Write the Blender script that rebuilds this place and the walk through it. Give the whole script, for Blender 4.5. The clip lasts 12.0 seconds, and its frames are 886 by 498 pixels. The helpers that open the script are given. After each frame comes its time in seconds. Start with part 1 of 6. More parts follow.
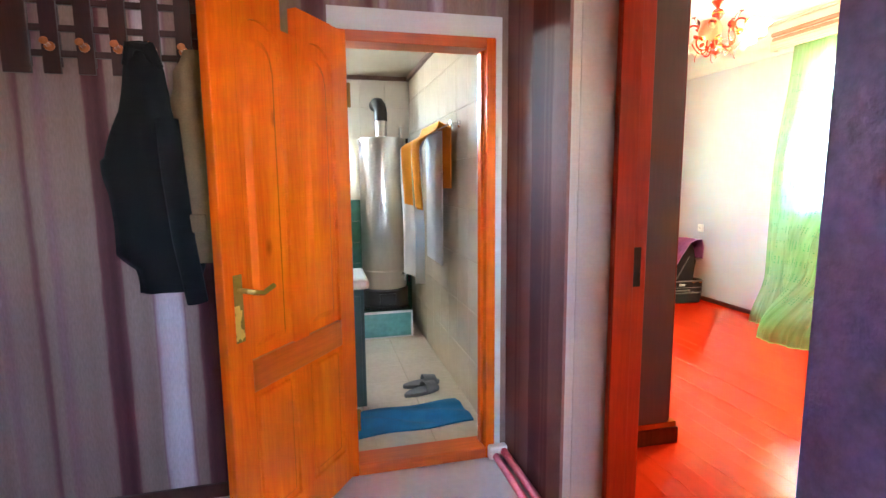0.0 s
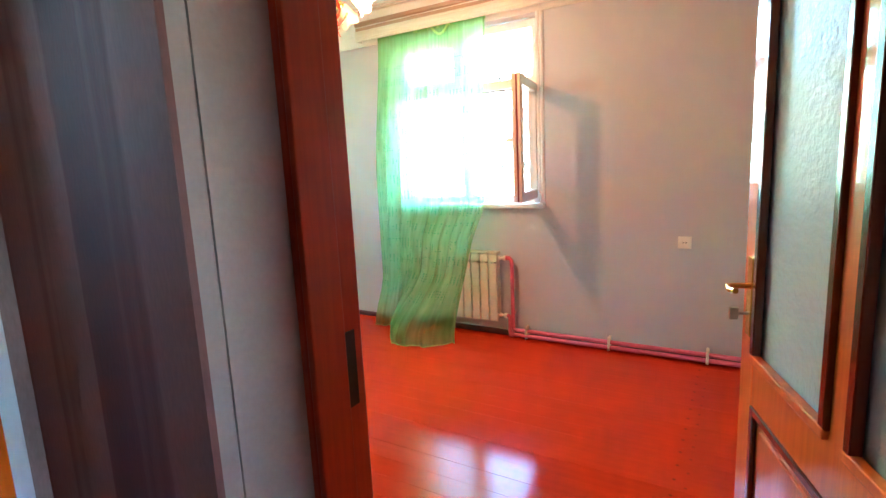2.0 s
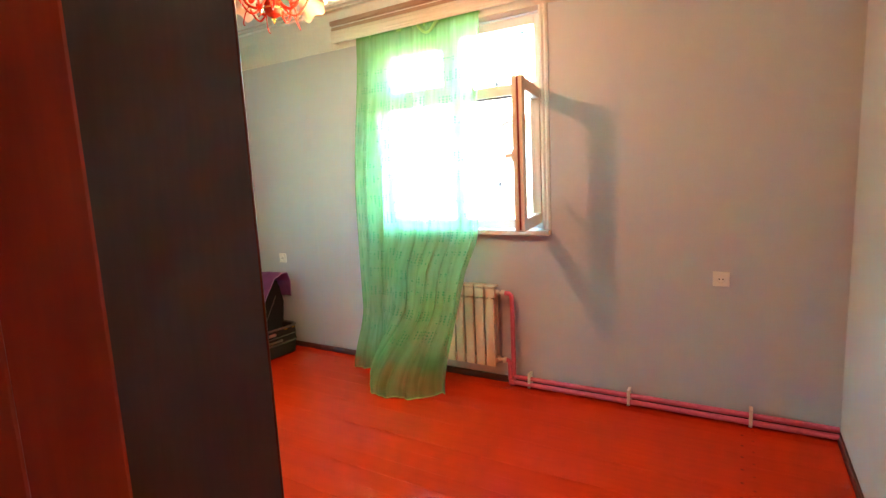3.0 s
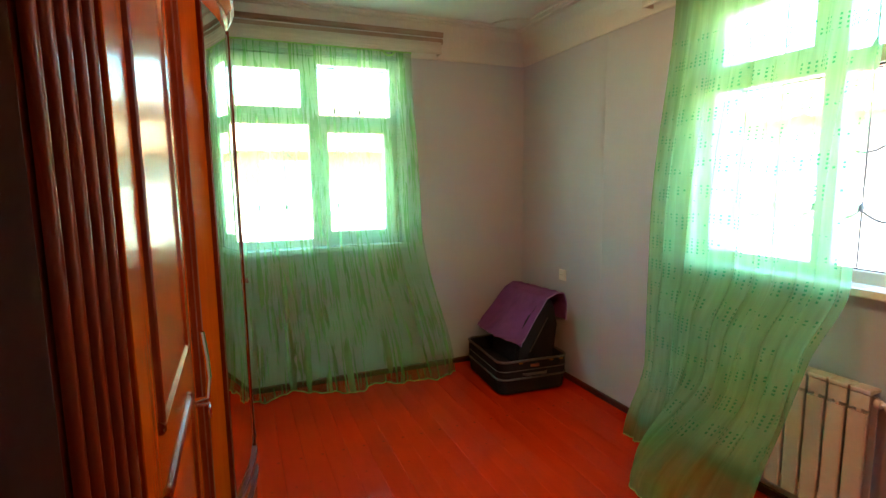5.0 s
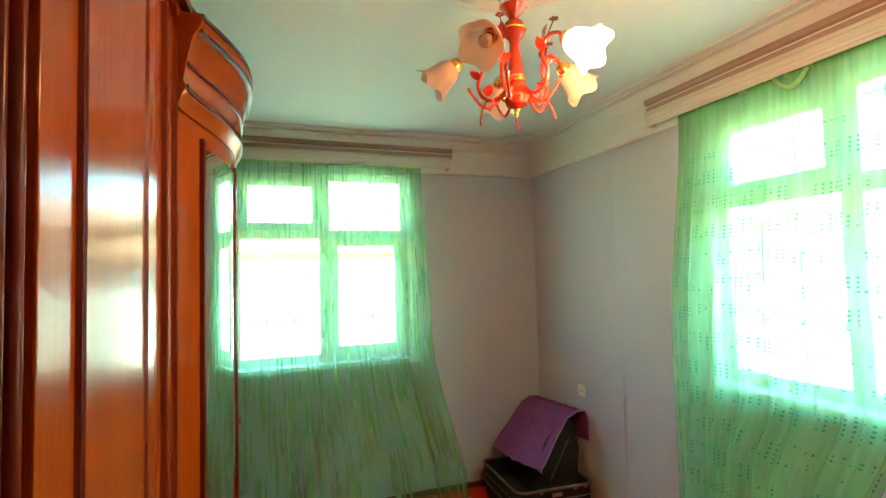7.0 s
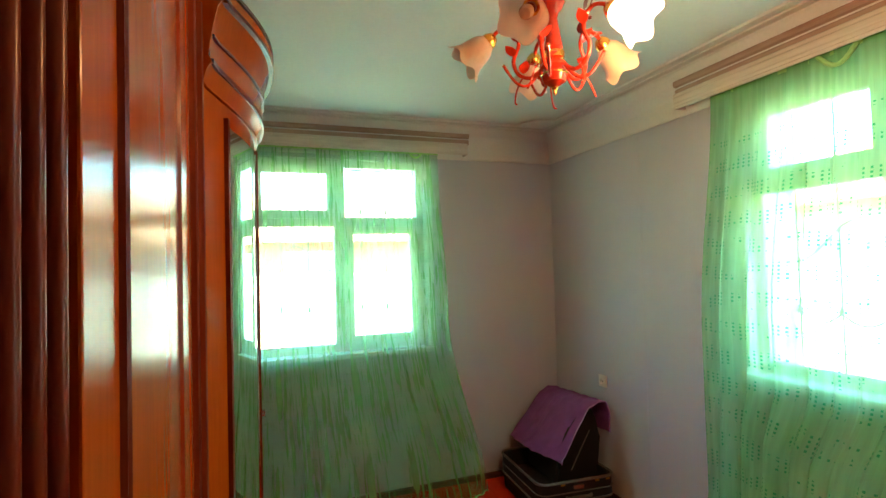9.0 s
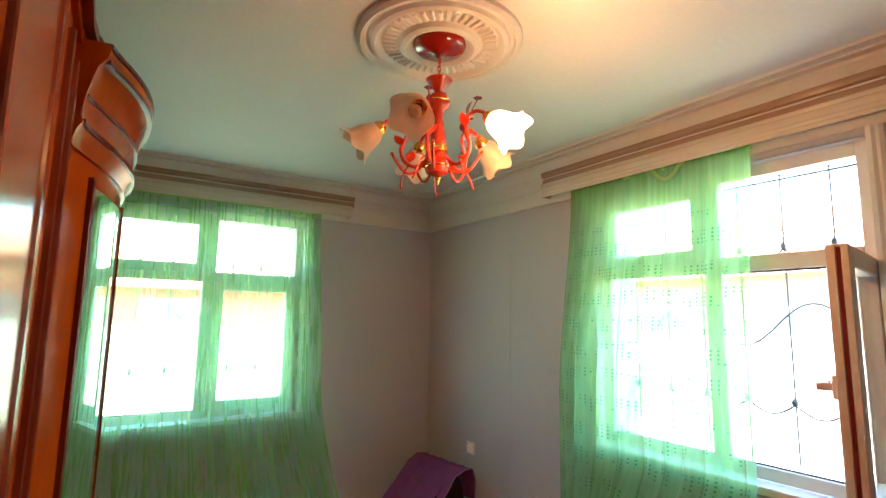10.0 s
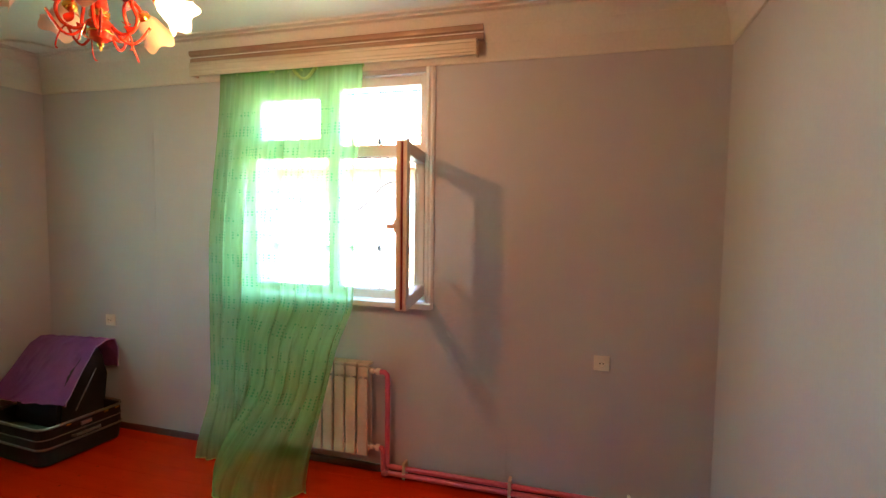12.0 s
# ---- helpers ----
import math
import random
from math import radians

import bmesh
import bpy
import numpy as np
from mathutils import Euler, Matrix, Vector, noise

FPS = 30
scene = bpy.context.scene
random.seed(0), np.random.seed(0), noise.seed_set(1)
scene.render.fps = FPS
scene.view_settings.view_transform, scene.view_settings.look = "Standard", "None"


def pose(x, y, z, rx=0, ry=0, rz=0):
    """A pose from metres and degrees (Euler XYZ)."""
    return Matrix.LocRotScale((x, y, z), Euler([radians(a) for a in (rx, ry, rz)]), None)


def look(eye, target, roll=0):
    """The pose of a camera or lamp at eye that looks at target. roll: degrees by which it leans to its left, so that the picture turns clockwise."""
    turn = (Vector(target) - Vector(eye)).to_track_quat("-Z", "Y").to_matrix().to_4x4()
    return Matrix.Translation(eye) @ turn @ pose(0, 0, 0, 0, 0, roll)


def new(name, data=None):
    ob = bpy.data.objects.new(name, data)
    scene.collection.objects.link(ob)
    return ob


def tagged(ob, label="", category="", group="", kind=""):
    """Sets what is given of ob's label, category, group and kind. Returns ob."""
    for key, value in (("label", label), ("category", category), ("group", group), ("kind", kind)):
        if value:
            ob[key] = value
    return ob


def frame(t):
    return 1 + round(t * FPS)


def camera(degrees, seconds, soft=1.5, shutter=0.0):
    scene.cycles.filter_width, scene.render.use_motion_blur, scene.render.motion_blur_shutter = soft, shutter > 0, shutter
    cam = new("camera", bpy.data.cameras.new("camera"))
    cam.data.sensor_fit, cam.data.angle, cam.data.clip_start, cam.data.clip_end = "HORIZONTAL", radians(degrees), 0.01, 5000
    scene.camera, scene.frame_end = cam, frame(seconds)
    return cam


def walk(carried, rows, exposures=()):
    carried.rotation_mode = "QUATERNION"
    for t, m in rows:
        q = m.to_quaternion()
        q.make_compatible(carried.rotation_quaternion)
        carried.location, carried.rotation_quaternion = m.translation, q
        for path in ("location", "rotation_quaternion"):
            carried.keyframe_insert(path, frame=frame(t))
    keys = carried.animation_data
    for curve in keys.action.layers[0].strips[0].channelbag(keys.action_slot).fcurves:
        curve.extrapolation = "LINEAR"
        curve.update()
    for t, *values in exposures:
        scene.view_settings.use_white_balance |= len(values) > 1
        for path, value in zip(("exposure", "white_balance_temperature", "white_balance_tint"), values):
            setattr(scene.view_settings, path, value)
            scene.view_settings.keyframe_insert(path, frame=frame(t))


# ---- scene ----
cam = camera(82.4, 12.0)
PATH = [
    (0, (0.239, 0.171, 1.367), (0.709, 2.096, 1.101), -0.5),
    (0.5, (0.343, 0.53, 1.378), (0.945, 2.413, 1.066), -1.8),
    (1, (0.426, 0.842, 1.390), (1.470, 2.518, 1.071), -1.9),
    (1.5, (0.478, 1.028, 1.431), (1.972, 2.321, 1.119), -2.9),
    (2, (0.701, 1.185, 1.414), (2.390, 2.208, 1.093), -2.7),
    (2.5, (0.988, 1.329, 1.435), (2.728, 2.268, 1.133), -2.8),
    (4.5, (1.938, 1.727, 1.541), (3.035, 3.385, 1.324), -1.0),
    (5, (2.120, 1.784, 1.543), (2.865, 3.622, 1.282), -0.8),
    (5.5, (2.209, 1.792, 1.548), (2.651, 3.732, 1.343), -0.6),
    (6, (2.191, 1.876, 1.578), (2.605, 3.833, 1.580), 0.1),
    (6.5, (2.223, 1.856, 1.689), (2.784, 3.772, 1.800), -0.9),
    (8.5, (2.019, 1.954, 1.675), (2.841, 3.776, 1.746), -1.4),
    (9, (2.131, 1.975, 1.684), (2.815, 3.853, 1.745), -1.6),
    (9.5, (2.172, 1.965, 1.694), (2.875, 3.832, 1.827), -0.2),
    (10, (2.108, 1.919, 1.762), (3.201, 3.571, 2.03), 0.9),
    (10.5, (1.945, 1.806, 1.782), (3.517, 2.997, 2.117), 1.0),
    (11, (1.871, 1.645, 1.822), (3.677, 2.45, 2.121), 0.3),
    (11.5, (1.773, 1.57, 1.811), (3.671, 2.189, 1.934), 0.4),
    (12, (1.566, 1.603, 1.637), (3.479, 2.17, 1.5), 0.8),
]
EXPOSURES = [(0, 7.5, 5700, 5), (0.5, 6.45, 4950, -4), (1.0, 6.3, 4800, -11), (1.5, 6.35, 5000, -8), (2.0, 6.35, 5150, -9), (2.5, 6.2, 5350, -10), (4.5, 5.35, 6150, 0), (5.0, 5.1, 6100, -4), (5.5, 5.4, 5900, -2), (6.0, 5.65, 5800, -4), (6.5, 5.65, 5500, -14), (8.3, 4.3, 6100, -8), (9.0, 5.05, 5750, -9), (9.5, 5.2, 5600, -9), (10.5, 4.4, 6100, 4), (11.0, 4.55, 6100, 2), (12, 5.1, 6100, -3)]
walk(cam, [(t, look(eye, target, roll)) for t, eye, target, roll in PATH], EXPOSURES)

# ---- light ----
world = bpy.data.worlds.new("world")
scene.world = world
world.use_nodes = True
_n = world.node_tree.nodes
_sky = _n.new("ShaderNodeTexSky")
_sky.sky_type = "NISHITA"
_sky.sun_disc = False
_sky.sun_elevation = radians(52)
_sky.sun_rotation = radians(215)
world.node_tree.links.new(_sky.outputs[0], _n["Background"].inputs[0])
_n["Background"].inputs[1].default_value = 0.15

sun = new("sun", bpy.data.lights.new("sun", "SUN"))
sun.data.energy, sun.data.angle, sun.data.color = 3.5, radians(0.5), (1.0, 0.95, 0.87)
sun.matrix_world = look((-8, -12, 18), (0, 0, 0))


# sky light standing in the opening of the small bathroom window
bath_sky = new("bathroom_sky", bpy.data.lights.new("bathroom_sky", "AREA"))
bath_sky.data.shape, bath_sky.data.size, bath_sky.data.size_y = "RECTANGLE", 0.74, 0.32
bath_sky.data.energy, bath_sky.data.color = 0.13, (1.0, 0.95, 0.86)
bath_sky.matrix_world = look((-0.105, 5.09, 2.065), (-0.105, 4.0, 1.85))


# ---- materials ----
def nodes_of(name):
    m = bpy.data.materials.new(name)
    m.use_nodes = True
    nt = m.node_tree
    return m, nt.nodes, nt.links, nt.nodes["Principled BSDF"]


def mapped(n, l, scale, stretch=(1, 1, 1), where="Object"):
    tc, mp = n.new("ShaderNodeTexCoord"), n.new("ShaderNodeMapping")
    mp.inputs["Scale"].default_value = [scale * s for s in stretch]
    l.new(tc.outputs[where], mp.inputs[0])
    return mp.outputs[0]


def noise_node(n, l, vec, scale=1.0, detail=4, rough=0.55):
    t = n.new("ShaderNodeTexNoise")
    t.inputs["Scale"].default_value, t.inputs["Detail"].default_value, t.inputs["Roughness"].default_value = scale, detail, rough
    l.new(vec, t.inputs["Vector"])
    return t.outputs["Fac"]


def ramp(n, l, fac, stops, mode="LINEAR"):
    r = n.new("ShaderNodeValToRGB")
    r.color_ramp.interpolation = mode
    e = r.color_ramp.elements
    e[0].position, e[0].color = stops[0][0], (*stops[0][1], 1)
    e[1].position, e[1].color = stops[-1][0], (*stops[-1][1], 1)
    for p, c in stops[1:-1]:
        k = e.new(p)
        k.color = (*c, 1)
    l.new(fac, r.inputs[0])
    return r.outputs[0]


def mixed(n, l, fac, a, b, mode="MIX"):
    m = n.new("ShaderNodeMix")
    m.data_type, m.blend_type = "RGBA", mode
    for sock, v in ((m.inputs[0], fac), (m.inputs[6], a), (m.inputs[7], b)):
        if isinstance(v, (int, float)):
            sock.default_value = v
        elif isinstance(v, tuple):
            sock.default_value = (*v, 1)
        else:
            l.new(v, sock)
    return m.outputs[2]


def calc(n, l, op, a, b=0.0):
    m = n.new("ShaderNodeMath")
    m.operation = op
    for sock, v in ((m.inputs[0], a), (m.inputs[1], b)):
        if isinstance(v, (int, float)):
            sock.default_value = v
        else:
            l.new(v, sock)
    return m.outputs[0]


def bump(n, l, height, bsdf, strength=0.2, dist=0.005):
    b = n.new("ShaderNodeBump")
    b.inputs["Strength"].default_value, b.inputs["Distance"].default_value = strength, dist
    l.new(height, b.inputs["Height"])
    l.new(b.outputs[0], bsdf.inputs["Normal"])


def shade(c, k):
    return tuple(min(1, v * k) for v in c)


def surface(name, base, rough=0.5, metal=0.0, grain=60, big=3, vary=0.12, relief=0.15, dist=0.003, stretch=(1, 1, 1), coat=0.0, rvary=0.1, each=0.0):
    m, n, l, b = nodes_of(name)
    fine = noise_node(n, l, mapped(n, l, grain, stretch))
    wide = noise_node(n, l, mapped(n, l, big, stretch), detail=6)
    c = ramp(n, l, wide, [(0.3, shade(base, 1 - vary)), (0.7, shade(base, 1 + vary))])
    c = mixed(n, l, 0.5, c, ramp(n, l, fine, [(0.3, shade(base, 1 - vary)), (0.7, shade(base, 1 + vary))]))
    if each:
        oi = n.new("ShaderNodeObjectInfo")
        c = mixed(n, l, 1.0, c, ramp(n, l, oi.outputs["Random"], [(0.0, (1 - each,) * 3), (1.0, (1.0,) * 3)]), "MULTIPLY")
    l.new(c, b.inputs["Base Color"])
    b.inputs["Metallic"].default_value = metal
    l.new(calc(n, l, "ADD", rough - rvary / 2, calc(n, l, "MULTIPLY", wide, rvary)), b.inputs["Roughness"])
    b.inputs["Coat Weight"].default_value = coat
    b.inputs["Coat Roughness"].default_value = 0.08
    if relief:
        bump(n, l, fine, b, relief, dist)
    return m


def wood(name, dark, light, rough=0.35, along="z", coat=0.3, coat_rough=0.15, knots=0.0, bands=9.0, each=0.0, spec=0.5):
    m, n, l, b = nodes_of(name)
    st = {"z": (1, 1, 0.07), "x": (0.07, 1, 1), "y": (1, 0.07, 1)}[along]
    vec = mapped(n, l, bands, st)
    big = noise_node(n, l, vec, 1.0, 5, 0.6)
    fine = noise_node(n, l, mapped(n, l, 90, st), 1.0, 3)
    c = ramp(n, l, big, [(0.3, dark), (0.52, tuple((a + q) / 2 for a, q in zip(dark, light))), (0.7, light)])
    c = mixed(n, l, 0.25, c, ramp(n, l, fine, [(0.35, shade(dark, 0.8)), (0.65, light)]))
    if knots:
        v = n.new("ShaderNodeTexVoronoi")
        v.inputs["Scale"].default_value = 1.0
        l.new(mapped(n, l, 4.6, (1, 1, 0.55)), v.inputs["Vector"])
        c = mixed(n, l, ramp(n, l, v.outputs["Distance"], [(0.0, (knots,) * 3), (0.10, (0,) * 3)]), c, shade(dark, 0.35))
    if each:
        oi = n.new("ShaderNodeObjectInfo")
        c = mixed(n, l, 1.0, c, ramp(n, l, oi.outputs["Random"], [(0.0, (1 - each,) * 3), (1.0, (1.0,) * 3)]), "MULTIPLY")
    l.new(c, b.inputs["Base Color"])
    b.inputs["Roughness"].default_value = rough
    b.inputs["Coat Weight"].default_value = coat
    b.inputs["Coat Roughness"].default_value = coat_rough
    b.inputs["Specular IOR Level"].default_value = spec
    if spec < 0.5:
        b.inputs["IOR"].default_value = 1.17
    bump(n, l, fine, b, 0.06, 0.002)
    return m


def floor_paint(name, base):
    """Thick glossy floor paint with faint brush streaks along the boards, worn dark specks and scuffs."""
    m, n, l, b = nodes_of(name)
    wide = noise_node(n, l, mapped(n, l, 1.6), detail=6)
    streak = noise_node(n, l, mapped(n, l, 40, (1, 0.05, 1)), detail=3)
    c = ramp(n, l, wide, [(0.3, shade(base, 0.86)), (0.7, shade(base, 1.12))])
    c = mixed(n, l, 0.35, c, ramp(n, l, streak, [(0.3, shade(base, 0.85)), (0.7, shade(base, 1.12))]))
    v = n.new("ShaderNodeTexVoronoi")
    v.inputs["Scale"].default_value = 1.0
    l.new(mapped(n, l, 11.0), v.inputs["Vector"])
    worn = calc(n, l, "GREATER_THAN", noise_node(n, l, mapped(n, l, 1.1), detail=2), 0.50)
    speck = ramp(n, l, v.outputs["Distance"], [(0.05, (0.75,) * 3), (0.11, (0.0,) * 3)])
    c = mixed(n, l, calc(n, l, "MULTIPLY", speck, worn), c, (0.10, 0.012, 0.004))
    oi = n.new("ShaderNodeObjectInfo")
    c = mixed(n, l, 1.0, c, ramp(n, l, oi.outputs["Random"], [(0.0, (0.94,) * 3), (1.0, (1.0,) * 3)]), "MULTIPLY")
    l.new(c, b.inputs["Base Color"])
    l.new(ramp(n, l, wide, [(0.3, (0.07,) * 3), (0.7, (0.15,) * 3)]), b.inputs["Roughness"])
    b.inputs["Specular IOR Level"].default_value = 0.22
    bump(n, l, calc(n, l, "ADD", wide, calc(n, l, "MULTIPLY", streak, 0.25)), b, 0.06, 0.004)
    return m


def stripes(name, stops, freq, seed):
    """Wallpaper with uneven upright stripes, slightly embossed."""
    m, n, l, b = nodes_of(name)
    tc, sp = n.new("ShaderNodeTexCoord"), n.new("ShaderNodeSeparateXYZ")
    l.new(tc.outputs["Object"], sp.inputs[0])
    s = calc(n, l, "ADD", sp.outputs[0], sp.outputs[1])
    wob = noise_node(n, l, mapped(n, l, 30, (1, 1, 0.1)), 1.0, 2)
    s = calc(n, l, "ADD", calc(n, l, "MULTIPLY", s, freq), calc(n, l, "MULTIPLY", wob, 0.12))
    t = n.new("ShaderNodeTexNoise")
    t.noise_dimensions = "1D"
    t.inputs["Scale"].default_value, t.inputs["Detail"].default_value, t.inputs["Roughness"].default_value = 1.0, 2.5, 0.55
    l.new(calc(n, l, "ADD", s, seed), t.inputs["W"])
    c = ramp(n, l, t.outputs["Fac"], stops)
    g = noise_node(n, l, mapped(n, l, 160, (1, 1, 0.25)), 1.0, 3)
    c = mixed(n, l, 1.0, c, ramp(n, l, g, [(0.3, (0.82,) * 3), (0.7, (1.0,) * 3)]), "MULTIPLY")
    l.new(c, b.inputs["Base Color"])
    b.inputs["Roughness"].default_value = 0.72
    bump(n, l, g, b, 0.25, 0.002)
    return m


def sheer(name, body_cover, through_light, front, woven):
    """Thin green net curtain with rows of darker woven dashes."""
    m, n, l, b = nodes_of(name)
    tc, sp = n.new("ShaderNodeTexCoord"), n.new("ShaderNodeSeparateXYZ")
    l.new(tc.outputs["UV"], sp.inputs[0])
    u, v = sp.outputs[0], sp.outputs[1]
    warp = noise_node(n, l, mapped(n, l, 5.0, (1, 1, 1), "UV"), 1.0, 2)
    row = calc(n, l, "FRACT", calc(n, l, "ADD", calc(n, l, "MULTIPLY", v, 7.2), calc(n, l, "MULTIPLY", warp, 0.7)))
    in_row = calc(n, l, "LESS_THAN", row, 0.55)
    dash_v = calc(n, l, "FRACT", calc(n, l, "MULTIPLY", v, 54.0))
    tall = calc(n, l, "LESS_THAN", dash_v, 0.5)
    dash = calc(n, l, "LESS_THAN", calc(n, l, "FRACT", calc(n, l, "MULTIPLY", u, 38.0)), 0.32)
    group = calc(n, l, "GREATER_THAN", noise_node(n, l, mapped(n, l, 13.0, (1, 0.8, 1), "UV"), 1.0, 1), 0.50)
    body = calc(n, l, "MULTIPLY", calc(n, l, "LESS_THAN", v, 2.3), calc(n, l, "GREATER_THAN", v, 0.28))
    mask = calc(n, l, "MULTIPLY", calc(n, l, "MULTIPLY", calc(n, l, "MULTIPLY", in_row, body), dash), calc(n, l, "MULTIPLY", tall, group))
    weave = noise_node(n, l, mapped(n, l, 9.0, (1.3, 0.30, 1), "UV"), 1.0, 2)
    col = ramp(n, l, weave, [(0.3, (0.44, 0.90, 0.35)), (0.7, (0.58, 0.99, 0.46))])
    col = mixed(n, l, calc(n, l, "MULTIPLY", mask, woven), col, (0.06, 0.30, 0.10))
    dif, tra, clear = n.new("ShaderNodeBsdfDiffuse"), n.new("ShaderNodeBsdfTranslucent"), n.new("ShaderNodeBsdfTransparent")
    l.new(mixed(n, l, 1.0, col, shade((0.82, 1.0, 0.76), front), "MULTIPLY"), dif.inputs[0]), l.new(col, tra.inputs[0])
    clear.inputs[0].default_value = (0.80, 1.0, 0.86, 1)
    cloth, out = n.new("ShaderNodeMixShader"), n.new("ShaderNodeMixShader")
    cloth.inputs[0].default_value = through_light
    l.new(dif.outputs[0], cloth.inputs[1]), l.new(tra.outputs[0], cloth.inputs[2])
    crease = ramp(n, l, noise_node(n, l, mapped(n, l, 12.0, (2.6, 0.16, 1), "UV"), 1.0, 3), [(0.44, (0,) * 3), (0.62, (1,) * 3), (0.70, (0.5,) * 3), (0.80, (1,) * 3)])
    cover = calc(n, l, "ADD", calc(n, l, "MULTIPLY", weave, 0.10), calc(n, l, "ADD", calc(n, l, "MULTIPLY", mask, 0.62 * woven), body_cover))
    cover = calc(n, l, "MINIMUM", calc(n, l, "ADD", cover, calc(n, l, "MULTIPLY", crease, 0.07)), 0.96)
    l.new(cover, out.inputs[0])
    l.new(clear.outputs[0], out.inputs[1]), l.new(cloth.outputs[0], out.inputs[2])
    l.new(out.outputs[0], n["Material Output"].inputs[0])
    return m


def clear_glass(name, tint=(0.97, 0.99, 0.98)):
    m, n, l, b = nodes_of(name)
    clear, gloss, mix, lw = n.new("ShaderNodeBsdfTransparent"), n.new("ShaderNodeBsdfGlossy"), n.new("ShaderNodeMixShader"), n.new("ShaderNodeLayerWeight")
    clear.inputs[0].default_value = (*tint, 1)
    gloss.inputs["Roughness"].default_value = 0.02
    l.new(calc(n, l, "ADD", 0.03, calc(n, l, "MULTIPLY", 0.5, calc(n, l, "POWER", lw.outputs["Facing"], 4.0))), mix.inputs[0])
    l.new(clear.outputs[0], mix.inputs[1]), l.new(gloss.outputs[0], mix.inputs[2])
    l.new(mix.outputs[0], n["Material Output"].inputs[0])
    return m


def frosted(name, color, trans=0.8, rough=0.35, relief=0.5, scale=40):
    m, n, l, b = nodes_of(name)
    b.inputs["Base Color"].default_value = (*color, 1)
    b.inputs["Roughness"].default_value = rough
    b.inputs["Transmission Weight"].default_value = trans
    b.inputs["IOR"].default_value = 1.2
    bump(n, l, noise_node(n, l, mapped(n, l, scale), 1.0, 3), b, relief, 0.004)
    return m


def glow(name, color, strength):
    m, n, l, b = nodes_of(name)
    b.inputs["Base Color"].default_value = (*color, 1)
    b.inputs["Emission Color"].default_value = (*color, 1)
    b.inputs["Emission Strength"].default_value = strength
    return m


def lit_glass(name, color, strength):
    """Thin frosted glass round a burning bulb: it glows and lets the bulb's light through."""
    m, n, l, b = nodes_of(name)
    clear, em, mix = n.new("ShaderNodeBsdfTransparent"), n.new("ShaderNodeEmission"), n.new("ShaderNodeMixShader")
    clear.inputs[0].default_value = (1.0, 0.92, 0.82, 1)
    em.inputs[0].default_value, em.inputs[1].default_value = (*color, 1), strength
    mix.inputs[0].default_value = 0.45
    l.new(clear.outputs[0], mix.inputs[1]), l.new(em.outputs[0], mix.inputs[2])
    l.new(mix.outputs[0], n["Material Output"].inputs[0])
    return m


M_PAPER = surface("grey_lilac_wallpaper", (0.545, 0.525, 0.555), 0.62, grain=220, big=1.3, vary=0.05, relief=0.22, dist=0.002, stretch=(1, 1, 0.35))
M_PLASTER = surface("white_plaster", (0.76, 0.73, 0.74), 0.6, grain=90, big=2, vary=0.05, relief=0.1)
# white plaster of the doorway, its colour lowered to stand for dim light
M_REVEAL = surface("dimmed_reveal_plaster", (0.38, 0.29, 0.255), 0.7, grain=90, big=2, vary=0.08, relief=0.12)
M_CEIL = surface("ceiling_paint", (0.74, 0.73, 0.69), 0.7, grain=50, big=0.8, vary=0.05, relief=0.08)
M_COVE = surface("cornice_paint", (0.72, 0.68, 0.62), 0.6, grain=60, big=1.5, vary=0.06, relief=0.08)
M_FLOOR = floor_paint("red_floor_paint", (0.56, 0.021, 0.001))
M_GAP = surface("board_gap", (0.30, 0.020, 0.002), 0.5)
M_BASE = surface("brown_baseboard", (0.10, 0.030, 0.018), 0.4, vary=0.25)
M_STRIPE = stripes("mauve_striped_wallpaper", [(0.26, (0.085, 0.016, 0.020)), (0.37, (0.17, 0.050, 0.056)), (0.43, (0.30, 0.175, 0.145)), (0.53, (0.34, 0.215, 0.18)), (0.58, (0.30, 0.15, 0.16)), (0.63, (0.46, 0.30, 0.33)), (0.74, (0.66, 0.55, 0.60))], 5.0, 3.3)
# real maroon stripes; all tones also lowered to stand for the hall's dimness
M_STRIPE_DIM = stripes("dimmed_maroon_striped_wallpaper", [(0.28, (0.075, 0.006, 0.009)), (0.43, (0.10, 0.011, 0.015)), (0.46, (0.20, 0.072, 0.060)), (0.54, (0.18, 0.066, 0.054)), (0.57, (0.10, 0.011, 0.015)), (0.60, (0.21, 0.072, 0.062)), (0.72, (0.25, 0.095, 0.085))], 3.4, 11.7)
M_PURPLE = surface("purple_wallpaper", (0.16, 0.075, 0.17), 0.55, grain=45, big=6, vary=0.35, relief=0.6, dist=0.006)
M_JAMB = wood("red_stained_wood", (0.36, 0.018, 0.001), (0.60, 0.052, 0.002), 0.40, "z", 0.08)
M_PINE = wood("orange_varnished_pine", (0.82, 0.085, 0.001), (0.99, 0.20, 0.001), 0.26, "z", 0.45, 0.07, knots=0.9, bands=7)
M_PINE_H = wood("orange_pine_rail", (0.50, 0.06, 0.002), (0.76, 0.14, 0.004), 0.34, "x", 0.3, 0.12, bands=7)
M_DOOR = wood("brown_varnished_wood", (0.52, 0.075, 0.002), (0.80, 0.17, 0.006), 0.42, "z", 1.0, 0.035)
M_DOOR_DARK = wood("dark_red_moulding", (0.09, 0.012, 0.006), (0.17, 0.026, 0.010), 0.25, "z", 0.7, 0.1)
M_WARD = wood("cherry_veneer", (0.29, 0.034, 0.001), (0.37, 0.054, 0.002), 0.20, "z", 0.0, 0.2, bands=3, spec=0.40)
